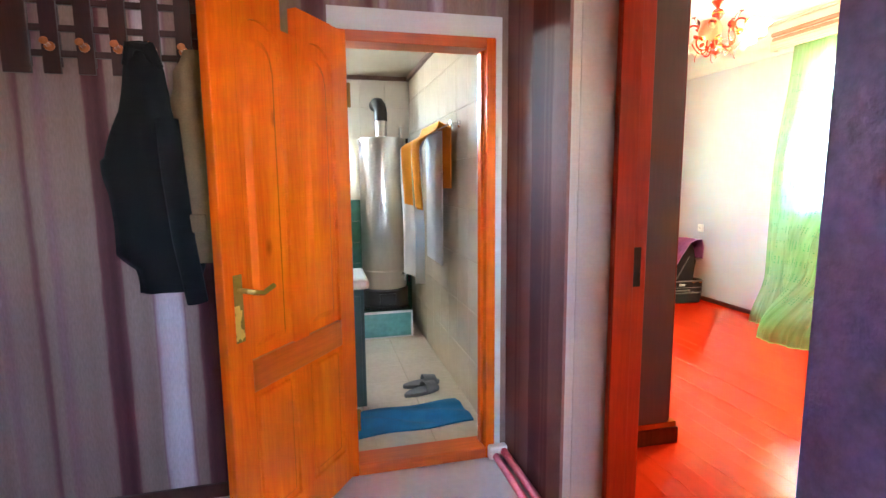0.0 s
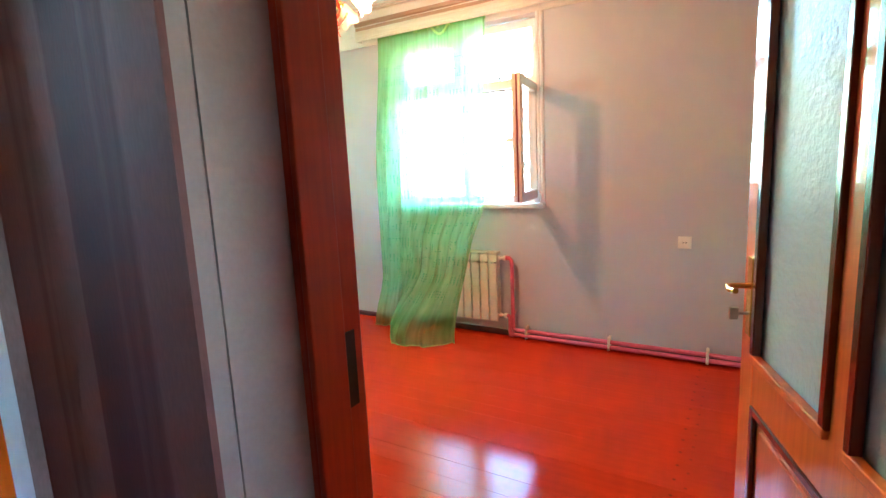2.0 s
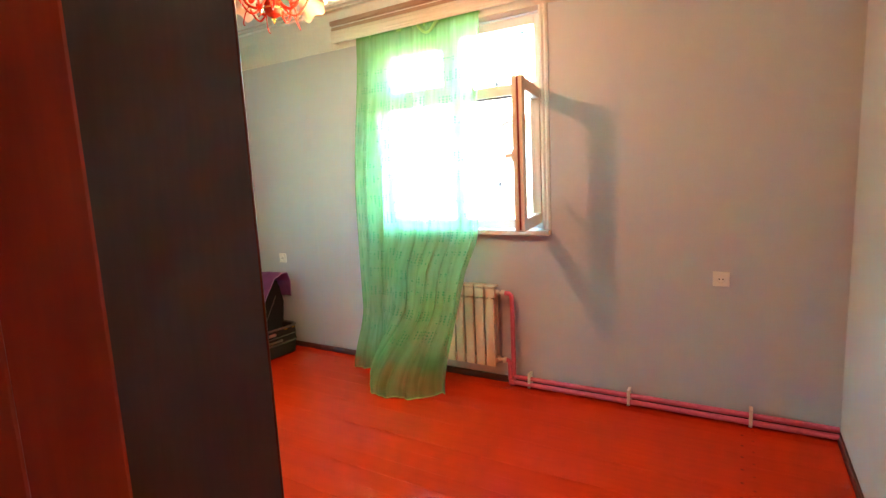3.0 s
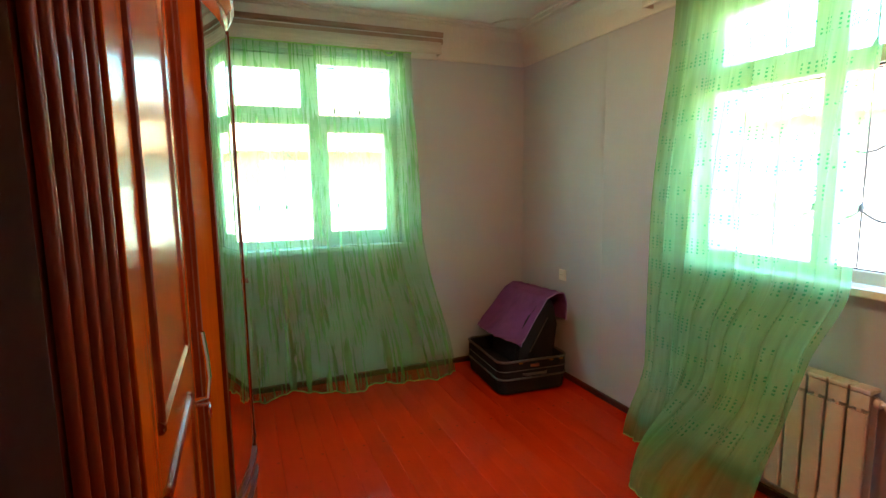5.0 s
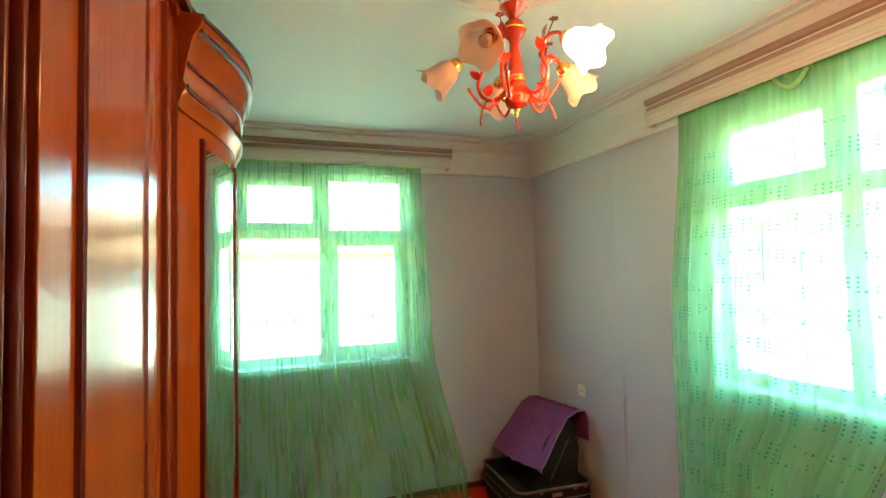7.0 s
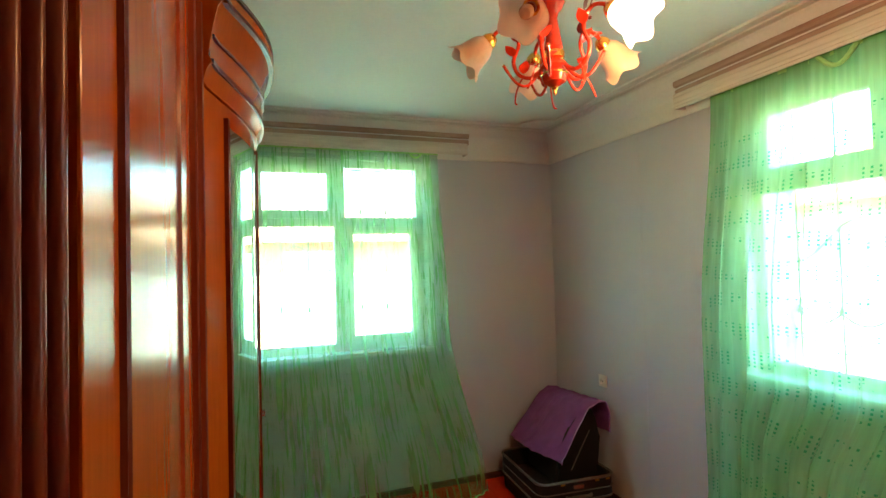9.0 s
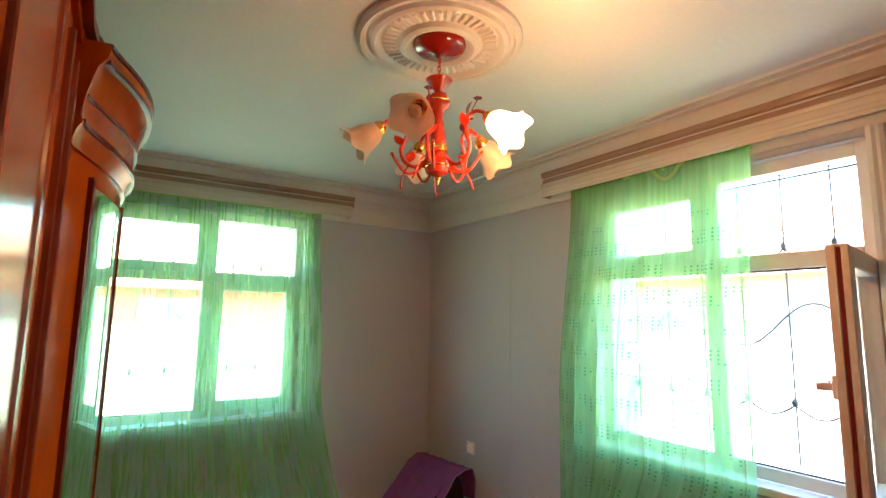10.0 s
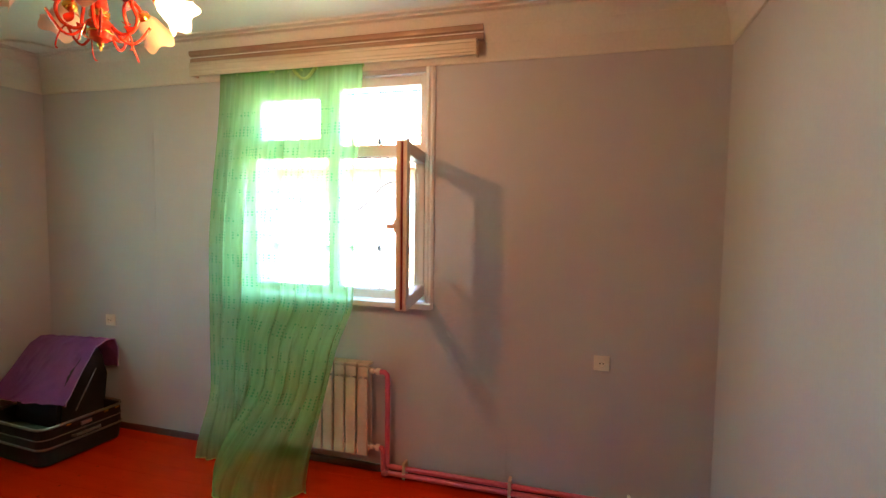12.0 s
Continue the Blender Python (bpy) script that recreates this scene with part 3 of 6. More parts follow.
# ---- windows ----
def window_unit(name, label, m, width, z0, z1, sill_z, open_sash):
    """A four-part window, built along local x with the room towards local -y. The lower right part is a sash that may stand open."""
    w = thing(name, label, "window", kind="structure")
    w.matrix_world = m
    h = z1 - z0
    f, mid, tr = 0.055, width / 2, z0 + h * 0.675
    y0, y1 = 0.05, 0.11
    part("window_frame", boxes((0, f, y0, y1, z0, z1), (width - f, width, y0, y1, z0, z1), (f, width - f, y0, y1, z1 - f, z1), (f, width - f, y0, y1, z0, z0 + f),
                               (mid - 0.04, mid + 0.04, y0, y1, z0 + f, z1 - f), (f, mid - 0.04, y0, y1, tr - 0.035, tr + 0.035), (mid + 0.04, width - f, y0, y1, tr - 0.035, tr + 0.035), bevel=0.004), M_PVC, w)
    a0, a1, b0, b1 = f, mid - 0.04, mid + 0.04, width - f
    lo0, lo1, up0, up1 = z0 + f, tr - 0.035, tr + 0.035, z1 - f
    part("seal", boxes((a0, a1, y0 + 0.02, y0 + 0.03, lo0, lo0 + 0.006), (b0, b1, y0 + 0.02, y0 + 0.03, lo1 - 0.008, lo1), (b0, b1, y0 + 0.02, y0 + 0.03, lo0, lo0 + 0.006)), M_RUBBER, w, "black rubber seal")

    def sash(x0, x1, s0, s1, t, parent, deep=0.06, front=-0.012):
        bm = boxes((x0, x0 + t, front, front + deep, s0, s1), (x1 - t, x1, front, front + deep, s0, s1), (x0 + t, x1 - t, front, front + deep, s0, s0 + t), (x0 + t, x1 - t, front, front + deep, s1 - t, s1), bevel=0.005)
        return part("sash", bm, M_PVC, parent)

    def pane(x0, x1, s0, s1, y, parent):
        p = part("pane", one_box(x0, x1, y, y + 0.006, s0, s1), M_GLASS, parent)
        p.visible_shadow = False
        return p

    pane(a0, a1, lo0, lo1, 0.085, w)
    pane(b0, b1, up0, up1, 0.085, w)
    s = sash(a0 - 0.012, a1 + 0.012, up0 - 0.012, up1 + 0.012, 0.062, w, front=0.036)
    pane(a0 + 0.045, a1 - 0.045, up0 + 0.045, up1 - 0.045, 0.07, w)
    t = 0.068
    wd, s0, s1 = b1 - b0 + 0.024, lo0 - 0.012, lo1 + 0.012
    if open_sash is None:
        sash(b0 - 0.012, b1 + 0.012, s0, s1, t, w, front=0.036)
        pane(b0 + t - 0.012, b1 - t + 0.012, s0 + t, s1 - t, 0.07, w)
        part("handle", boxes((b0 + 0.01, b0 + 0.035, 0.016, 0.034, (s0 + s1) / 2 - 0.03, (s0 + s1) / 2 + 0.03), (b0 + 0.012, b0 + 0.033, -0.012, 0.018, (s0 + s1) / 2 - 0.10, (s0 + s1) / 2 - 0.01), bevel=0.004), M_PVC, w)
    else:
        # hinge on the right edge; local x runs from the hinge to the free edge
        sh = part("open_sash", boxes((0, t, -0.03, 0.03, s0, s1), (wd - t, wd, -0.03, 0.03, s0, s1), (t, wd - t, -0.03, 0.03, s0, s0 + t), (t, wd - t, -0.03, 0.03, s1 - t, s1), bevel=0.006), M_PVC, w, "open sash of white plastic")
        sh.matrix_local = pose(b1 + 0.012, 0.045, 0, 0, 0, 180 + open_sash)
        p = part("pane", one_box(t - 0.005, wd - t + 0.005, -0.004, 0.004, s0 + t - 0.005, s1 - t + 0.005), M_GLASS, sh)
        p.visible_shadow = False
        zm = (s0 + s1) / 2
        part("handle", boxes((wd - 0.050, wd - 0.022, -0.045, -0.030, zm - 0.035, zm + 0.035), (wd - 0.046, wd - 0.028, -0.075, -0.043, zm - 0.012, zm + 0.012), (wd - 0.15, wd - 0.026, -0.085, -0.068, zm - 0.012, zm + 0.010), bevel=0.004), M_PVC_TAN, sh)
        part("edge_profile", boxes((wd + 0.0005, wd + 0.006, -0.028, -0.004, s0 + 0.004, s1 - 0.004), (wd + 0.0005, wd + 0.005, 0.010, 0.028, s0 + 0.004, s1 - 0.004), bevel=0.0015), M_PVC_TAN, sh, "tan edge of the sash")
        part("rebate", boxes((wd - 0.004, wd + 0.004, -0.002, 0.008, s0 + 0.01, s1 - 0.01)), M_DARK_RED, sh, "dark groove along the sash edge")
    part("window_sill", one_box(-0.05, width + 0.055, -0.055, 0.05, sill_z - 0.035, sill_z, bevel=0.006), M_PVC, w)
    part("reveal", boxes((-0.004, 0.0015, 0.0, 0.05, sill_z, z1), (width - 0.0015, width + 0.004, 0.0, 0.05, sill_z, z1), (0, width, 0.0, 0.05, z1 - 0.0015, z1 + 0.004)), M_PLASTER, w)
    prof = [(0, 0), (0.055, 0), (0.055, -0.010), (0.042, -0.018), (0.030, -0.012), (0.018, -0.020), (0, -0.014)]
    for x, sx in ((0, -1), (width, 1)):
        part("trim", prism(bmesh.new(), prof, lambda u, v, k: (x + sx * u, v, (z1 + 0.03) if k else sill_z)), M_PVC, w)
    return w


window_unit("window_1", "closed white plastic window in four parts", pose(W1[0], YN, 0, 0, 0, 0), W1[1] - W1[0], W1[2] + 0.03, W1[3], W1[2] + 0.03, None)
window_unit("window_2", "white plastic window with one sash standing open", pose(XE, W2[1], 0, 0, 0, -90), W2[1] - W2[0], W2[2] + 0.03, W2[3], W2[2] + 0.03, 99)


def grille(m, width, z0, z1):
    """Iron window bars with scalloped rows, outside the glass."""
    g = thing("window_grille", "grey wrought-iron window grille with scalloped bars", "window grille", group="window grilles")
    g.matrix_world = m
    n = 6
    for i in range(n + 1):
        x = 0.03 + (width - 0.06) * i / n
        part("bar", rod((x, 0, z0 - 0.03), (x, 0, z1 + 0.03), 0.0045, 6), M_GRILLE, g)
    for z in (z0 + 0.02, z1 - 0.45, z1 - 0.02):
        part("crossbar", rod((-0.04, 0.008, z), (width + 0.04, 0.008, z), 0.006, 6), M_GRILLE, g)
    for zc in (z0 + 0.32, z1 - 0.36):
        for i in range(n):
            xa, xb = 0.03 + (width - 0.06) * i / n, 0.03 + (width - 0.06) * (i + 1) / n
            pts = [(xa + (xb - xa) * k / 8, -0.008, zc - 0.05 * math.sin(math.pi * k / 8)) for k in range(9)]
            part("scallop", tube(bmesh.new(), pts, 0.005, 6), M_GRILLE, g)
            bm = lathe(bmesh.new(), [(0.001, -0.022), (0.014, -0.010), (0.014, 0.006), (0.001, 0.024)], (xa, -0.008, zc + 0.012), 8)
            part("knob", bm, M_GRILLE, g)
    for i in range(0, n - 1, 3):
        xa, xb = 0.03 + (width - 0.06) * i / n, 0.03 + (width - 0.06) * (i + 3) / n
        zc = z1 - 0.72
        pts = [(xa + (xb - xa) * k / 16, -0.008, zc + 0.10 * math.cos(2 * math.pi * (k / 16 - 0.5))) for k in range(17)]
        part("arch", tube(bmesh.new(), pts, 0.005, 6), M_GRILLE, g)
    return g


grille(pose(W1[0], 5.97, 0, 0, 0, 0), W1[1] - W1[0], W1[2], W1[3])
grille(pose(4.77, W2[1], 0, 0, 0, -90), W2[1] - W2[0], W2[2], W2[3])


# ---- pelmets and curtains ----
PELM = [(0.0, 2.525), (0.016, 2.522), (0.020, 2.534), (0.016, 2.540), (0.020, 2.552), (0.018, 2.560), (0.022, 2.585), (0.018, 2.592), (0.022, 2.606), (0.014, 2.612), (0.0, 2.612)]


# outline of the strip modelled where the pelmet shades the cornice
SHADOW_PROF = [(0.0, 2.6125), (0.046, 2.6125), (0.050, 2.622), (0.050, 2.646), (0.042, 2.652), (0.042, 2.660), (0.060, 2.666), (0.064, 2.678), (0.064, 2.692), (0.056, 2.700), (0.0, 2.700)]


def pelmet(m, length, label):
    p = thing("pelmet", label, "pelmet", group="curtain pelmets")
    p.matrix_world = m
    part("board", prism(bmesh.new(), PELM, lambda u, v, k: (length * k, -0.075 - u, v)), M_PELMET, p)
    part("end_board", one_box(length - 0.012, length, -0.075, 0.0, 2.526, 2.610, bevel=0.002), M_PELMET, p)
    part("end_board", one_box(0, 0.012, -0.075, 0.0, 2.526, 2.610, bevel=0.002), M_PELMET, p)
    part("top_board", one_box(0.012, length - 0.012, -0.075, 0.0, 2.598, 2.610), M_PELMET, p)
    # no real board: a brown strip drawn as the pelmet's shadow
    part("shadow_strip", prism(bmesh.new(), SHADOW_PROF, lambda u, v, k: (length * k + (0.03 if k else -0.03), -u, v)), M_SHADOW_STRIP, p, "brown strip in place of the shadow above the pelmet")
    part("rail", rod((0.03, -0.045, 2.575), (length - 0.03, -0.045, 2.575), 0.008), M_BRASS, p, "brass curtain rail")
    return p


pelmet(pose(1.72, YN, 0, 0, 0, 0), 1.94, "cream grooved wooden pelmet above the curtained window")
pelmet(pose(XE, 4.195, 0, 0, 0, -90), 1.94, "cream grooved wooden pelmet above the half-open window")


def fold(s, k, seed):
    return 0.55 * math.sin(s * k + seed) + 0.30 * math.sin(s * k * 2.3 + seed * 2.1 + 0.7) + 0.18 * math.sin(s * k * 4.1 + seed * 3.3)


def drape(s, v, seed):
    """Fold-overs of hanging cloth: the shift along its width and the shift across it, at s metres from its edge."""
    ph = 2 * math.pi * (s / 0.115 + 0.45 * math.sin(s * 5.3 + seed) + 0.10 * math.sin(v * 5 + s * 9 + seed))
    k = 0.35 + 0.65 * smooth01(v / 0.35)
    k *= 1.0 - 0.75 * smooth01((v - 0.72) / 0.22)
    k *= 0.68 + 0.32 * math.sin(s * 7.7 + seed * 2.0 + v * 1.5)
    return 0.029 * k * math.sin(ph), 0.016 * k * math.cos(ph)


def curtain_north():
    c = thing("curtain", "sheer green patterned curtain hanging down to the floor", "curtain", group="green curtains")

    def at(u, v):
        z = 2.56 - 2.55 * v
        flare = 0.04 * smooth01(v / 0.5) + 0.22 * smooth01((v - 0.5) / 0.5)
        x = 2.05 + u * (1.375 + flare)
        amp = 0.006 + 0.010 * smooth01(v / 0.4) + 0.03 * smooth01((v - 0.6) / 0.4)
        da, dn = (0.34 * q for q in drape(u * 1.375, v, 0.8))
        x += da
        y = dn + 5.598 - 0.050 * smooth01(v / 0.5) - 0.16 * u * smooth01((v - 0.7) / 0.3) + amp * fold(u * 14, 2.3, 0.4 + v * 0.6)
        z += 0.02 * math.sin(u * 9) * v
        if v > 0.93:
            y -= 0.10 * (v - 0.93) / 0.07 * (0.5 + 0.5 * math.sin(u * 17))
            z = max(z, 0.008)
        return (x, min(y, 5.63), max(z, 0.006))
    part("fabric", sheet(340, 60, at), M_SHEER, c, smooth=True)
    pts = []
    for i in range(260):
        p = at(i / 259, 1.0)
        pts.append((p[0], p[1] - 0.003, max(p[2], 0.006)))
    part("hem", tube(bmesh.new(), pts, 0.004, 5), M_HEM, c)
    part("header", sheet(60, 3, lambda u, v: (2.05 + u * 1.375, 5.578 + 0.012 * fold(u * 14, 2.3, 0.4), 2.565 - 0.05 * v)), M_HEM, c)
    # a loop of the header that has slipped off the rail
    pts = [(3.18 + 0.12 * k / 10, 5.565, 2.53 - 0.045 * math.sin(math.pi * k / 10)) for k in range(11)]
    part("slipped_loop", tube(bmesh.new(), pts, 0.007, 6), M_HEM, c)
    return c


def curtain_east():
    c = thing("curtain", "sheer green patterned curtain drawn half aside, bunched on the floor", "curtain", group="green curtains")

    def at(u, v):
        # u runs from the north edge to the south edge
        z = 2.555 - 2.55 * v
        a = 3.985 + 0.06 * smooth01(v / 0.5) + 0.03 * smooth01((v - 0.75) / 0.25)
        b = 2.955 + 0.03 * smooth01(v / 0.45) + 0.20 * smooth01((v - 0.55) / 0.45)
        y = a + u * (b - a)
        amp = 0.006 + 0.010 * smooth01(v / 0.4) + 0.014 * smooth01((v - 0.6) / 0.4)
        da, dn = drape(u * 1.03, v, 2.1)
        y += da
        x = dn + 4.398 + amp * fold(u * 11, 2.2, 1.3 + v * 0.5) - 0.055 * smooth01(v / 0.5)
        x -= 0.14 * smooth01((v - 0.57) / 0.12) * smooth01(u * 1.5) + 0.13 * smooth01((v - 0.82) / 0.18) * smooth01((0.3 - u) / 0.3)                # over the radiator
        # the last part trails out over the floor
        out = smooth01((v - 0.78) / 0.20) * smooth01((u - 0.25) / 0.3) * (1 - 0.45 * smooth01((u - 0.80) / 0.20))
        x -= 0.27 * out
        y += 0.30 * out * (0.75 - u)
        z -= 0.01 * math.sin(u * 12) * v
        puff = math.sin(math.pi * min(1.0, max(0.0, (v - 0.84) / 0.16)))
        x -= 0.07 * out * math.sin(math.pi * min(1.0, max(0.0, (u - 0.25) / 0.75)))
        z = max(z, 0.008 + out * (0.075 + 0.025 * math.sin(u * 21 + v * 9)) * math.sqrt(max(0.0, puff)))
        return (min(x, 4.435), y, z)
    part("fabric", sheet(260, 70, at), M_SHEER_DENSE, c, smooth=True)
    pts = []
    for i in range(260):
        p = at(i / 259, 1.0)
        pts.append((p[0], p[1], p[2] + 0.003))
    part("hem", tube(bmesh.new(), pts, 0.004, 5), M_HEM, c)
    part("header", sheet(60, 3, lambda u, v: (4.402 + 0.012 * fold(u * 11, 2.2, 1.3), 3.985 - u * 1.03, 2.565 - 0.05 * v)), M_HEM, c)
    pts = [(4.375, 3.42 - 0.15 * k / 10, 2.52 - 0.06 * math.sin(math.pi * k / 10)) for k in range(11)]
    part("slipped_loop", tube(bmesh.new(), pts, 0.010, 6), M_HEM, c)
    return c


curtain_north()
curtain_east()


# ---- radiator and heating pipes ----
def radiator():
    r = thing("radiator", "cream sectional aluminium radiator under the window", "radiator")
    x0, x1, zb, zt = 4.345, 4.425, 0.135, 0.715
    y, n = 2.895, 9
    for i in range(n):
        a, b = y + i * 0.08, y + i * 0.08 + 0.077
        bm = bmesh.new()
        prism(bm, [(a + 0.004, x0 + 0.004), (a + 0.010, x0), (b - 0.010, x0), (b - 0.004, x0 + 0.004), (b - 0.004, x0 + 0.012), (a + 0.004, x0 + 0.012)], lambda u, v, k: (v, u, 0.62 if k else zb + 0.004))
        box(bm, x0 + 0.012, x1, a + 0.030, b - 0.030, zb + 0.02, zt - 0.02)
        box(bm, x1 - 0.008, x1, a + 0.006, b - 0.006, zb + 0.03, zt - 0.04)
        box(bm, x0 + 0.006, x1, a + 0.001, b - 0.001, zt - 0.016, zt, bevel=0.004)
        box(bm, x0 + 0.010, x0 + 0.020, a + 0.004, b - 0.004, 0.632, zt - 0.022, bevel=0.002)
        box(bm, x0 + 0.012, x1 - 0.01, a - 0.0015, b + 0.0015, zb + 0.03, zb + 0.065)
        part("section", bm, M_RADIATOR, r)
    for z in (0.665, 0.185):
        bm = lathe(bmesh.new(), [(0.017, 0), (0.017, 0.020), (0.010, 0.022), (0.010, 0.036), (0.020, 0.038), (0.022, 0.058), (0.014, 0.066)], (4.385, y - 0.002, z), 14, (0, -1, 0))
        part("valve", bm, M_SOCKET, r, "white plastic valve")
    for yy in (y + 0.12, y + 0.58):
        part("bracket", one_box(4.425, XE, yy, yy + 0.03, zt - 0.07, zt - 0.05), M_RADIATOR, r)
    return r


radiator()
hp = thing("heating_pipe", "pink painted heating pipes along the wall and floor", "heating pipe")
part("pipe", tube(bmesh.new(), [(4.385, 2.832, 0.665), (4.385, 2.80, 0.665), (4.387, 2.785, 0.65), (4.39, 2.782, 0.60), (4.39, 2.782, 0.085), (4.392, 2.772, 0.072), (4.395, 2.75, 0.070), (4.402, YS + 0.01, 0.070)], 0.016, 10), M_PINK, hp, smooth=True)
part("pipe", tube(bmesh.new(), [(4.385, 2.832, 0.185), (4.385, 2.815, 0.185), (4.38, 2.806, 0.17), (4.38, 2.805, 0.05), (4.38, 2.795, 0.034), (4.385, 2.77, 0.032), (4.396, YS + 0.01, 0.032)], 0.016, 10), M_PINK, hp, smooth=True)
part("elbow", one_box(4.362, 4.408, 2.770, 2.816, 0.012, 0.058, bevel=0.012), M_PINK, hp)
for y in (2.66, 2.01, 1.36):
    part("clip", boxes((4.374, XE - 0.016, y, y + 0.018, 0.010, 0.112), bevel=0.003), M_SOCKET, hp, "cream plastic clip")


# ---- sockets ----
def socket(y, z, label):
    s = thing("wall_socket", label, "socket", (XE, y, z), group="wall sockets")
    part("plate", one_box(-0.012, -0.0005, -0.042, 0.042, -0.042, 0.042, bevel=0.004), M_SOCKET, s)
    part("insert", lathe(bmesh.new(), [(0.024, 0.0), (0.026, 0.006), (0.021, 0.007), (0.019, 0.002)], (-0.012, 0, 0), 20, (-1, 0, 0)), M_SOCKET, s)
    for d in (-0.009, 0.009):
        part("hole", lathe(bmesh.new(), [(0.004, 0), (0.004, 0.0016)], (-0.0135, d, 0), 8, (-1, 0, 0)), M_DARKHOLE, s)
    return s


socket(1.535, 0.83, "cream wall socket on the bare papered wall")
socket(5.04, 0.815, "cream wall socket above the suitcase")


# ---- ceiling rose and chandelier ----
CX, CY = 3.04, 3.37
rose = thing("ceiling_rose", "large round cream plaster ceiling rose", "ceiling rose", (CX, CY, ZC))
part("disc", lathe(bmesh.new(), [(0.298, 0.0), (0.298, -0.016), (0.286, -0.026), (0.274, -0.024), (0.268, -0.012), (0.256, -0.012), (0.250, -0.026), (0.236, -0.032), (0.224, -0.024), (0.215, -0.012), (0.150, -0.014), (0.142, -0.030), (0.125, -0.036), (0.112, -0.030), (0.10, -0.012), (0.001, -0.012)], seg=64), M_COVE, rose, smooth=True)
for i in range(44):
    a = 2 * math.pi * i / 44
    p = part("flute", box(bmesh.new(), 0.158, 0.208, -0.007, 0.007, -0.024, -0.010, bevel=0.004), M_COVE, rose)
    p.matrix_local = pose(0, 0, 0, 0, 0, math.degrees(a))

chand = thing("chandelier", "red enamelled five-arm chandelier with frosted flower shades, one lit", "chandelier", (CX, CY, 0))
part("canopy", lathe(bmesh.new(), [(0.095, ZC - 0.012), (0.095, 2.735), (0.085, 2.722), (0.055, 2.712), (0.02, 2.704), (0.008, 2.690)], seg=32), M_CANOPY, chand, smooth=True)
bm = bmesh.new()
for i in range(7):
    z = 2.70 - i * 0.016
    ring = [(0.007 * math.cos(2 * math.pi * k / 10) * (1 if i % 2 else 0.2), 0.007 * math.cos(2 * math.pi * k / 10) * (0.2 if i % 2 else 1), z + 0.011 * math.sin(2 * math.pi * k / 10)) for k in range(11)]
    tube(bm, ring, 0.002, 5)
part("chain", bm, M_RED_ENAMEL, chand)
part("crown", lathe(bmesh.new(), [(0.012, 2.560), (0.020, 2.572), (0.046, 2.606), (0.048, 2.608), (0.030, 2.590), (0.008, 2.600)], seg=20), M_RED_ENAMEL, chand, smooth=True)
part("stem", lathe(bmesh.new(), [(0.012, 2.56), (0.030, 2.552), (0.041, 2.530), (0.041, 2.520), (0.030, 2.500), (0.020, 2.490), (0.016, 2.470), (0.020, 2.440), (0.026, 2.40), (0.030, 2.375), (0.022, 2.362)], seg=20), M_RED_ENAMEL, chand, smooth=True)
part("ring", lathe(bmesh.new(), [(0.042, 2.528), (0.0435, 2.526), (0.0435, 2.522), (0.042, 2.520)], seg=20), M_GOLD, chand, "gilt ring")
part("collar", lathe(bmesh.new(), [(0.024, 2.366), (0.034, 2.360), (0.034, 2.340), (0.024, 2.336)], seg=20), M_GOLD, chand, "gilt collar", smooth=True)
part("lower_body", lathe(bmesh.new(), [(0.024, 2.337), (0.042, 2.322), (0.046, 2.312), (0.030, 2.300), (0.036, 2.296), (0.042, 2.286), (0.036, 2.262), (0.018, 2.252), (0.010, 2.250)], seg=20), M_RED_ENAMEL, chand, smooth=True)
part("ring", lathe(bmesh.new(), [(0.042, 2.291), (0.044, 2.289), (0.044, 2.286), (0.042, 2.284)], seg=20), M_GOLD, chand, "gilt ring")
part("finial", lathe(bmesh.new(), [(0.010, 2.252), (0.012, 2.244), (0.006, 2.236), (0.007, 2.228), (0.001, 2.218)], seg=12), M_GOLD, chand, "gilt finial", smooth=True)


def leaf_mesh(length, width):
    bm = bmesh.new()
    n, top, bot = 6, [], []
    for i in range(n + 1):
        t = i / n
        w = width * math.sin(math.pi * t ** 0.8) + 0.0008
        z = 0.12 * length * math.sin(math.pi * t)
        top.append(bm.verts.new((length * t, -w, z)))
        bot.append(bm.verts.new((length * t, w, z)))
    for i in range(n):
        bm.faces.new((top[i], top[i + 1], bot[i + 1], bot[i]))
    bmesh.ops.recalc_face_normals(bm, faces=bm.faces)
    bmesh.ops.solidify(bm, geom=list(bm.faces), thickness=0.0015)
    return bm


def flower_shade(bm, seg=40):
    """A bell of five petals along +z, mouth at the far end, with a wall of 3 mm."""
    prof = [(0.018, 0.0), (0.030, 0.010), (0.044, 0.030), (0.052, 0.060), (0.056, 0.085), (0.066, 0.108), (0.078, 0.122)]
    rings = []
    for side in (0, 1):
        seq = prof if side == 0 else prof[::-1]
        for r, h in seq:
            k = smooth01((h - 0.045) / 0.08)
            ring = []
            for i in range(seg):
                a = 2 * math.pi * i / seg
                lobe = 1 + 0.08 * k * math.cos(5 * a)
                rr = r * lobe - (0.003 if side else 0)
                ring.append(bm.verts.new((rr * math.cos(a), rr * math.sin(a), h + 0.011 * k * math.cos(5 * a))))
            rings.append(ring)
    for a, b in zip(rings, rings[1:]):
        for i in range(seg):
            bm.faces.new((a[i], a[(i + 1) % seg], b[(i + 1) % seg], b[i]))
    return bm


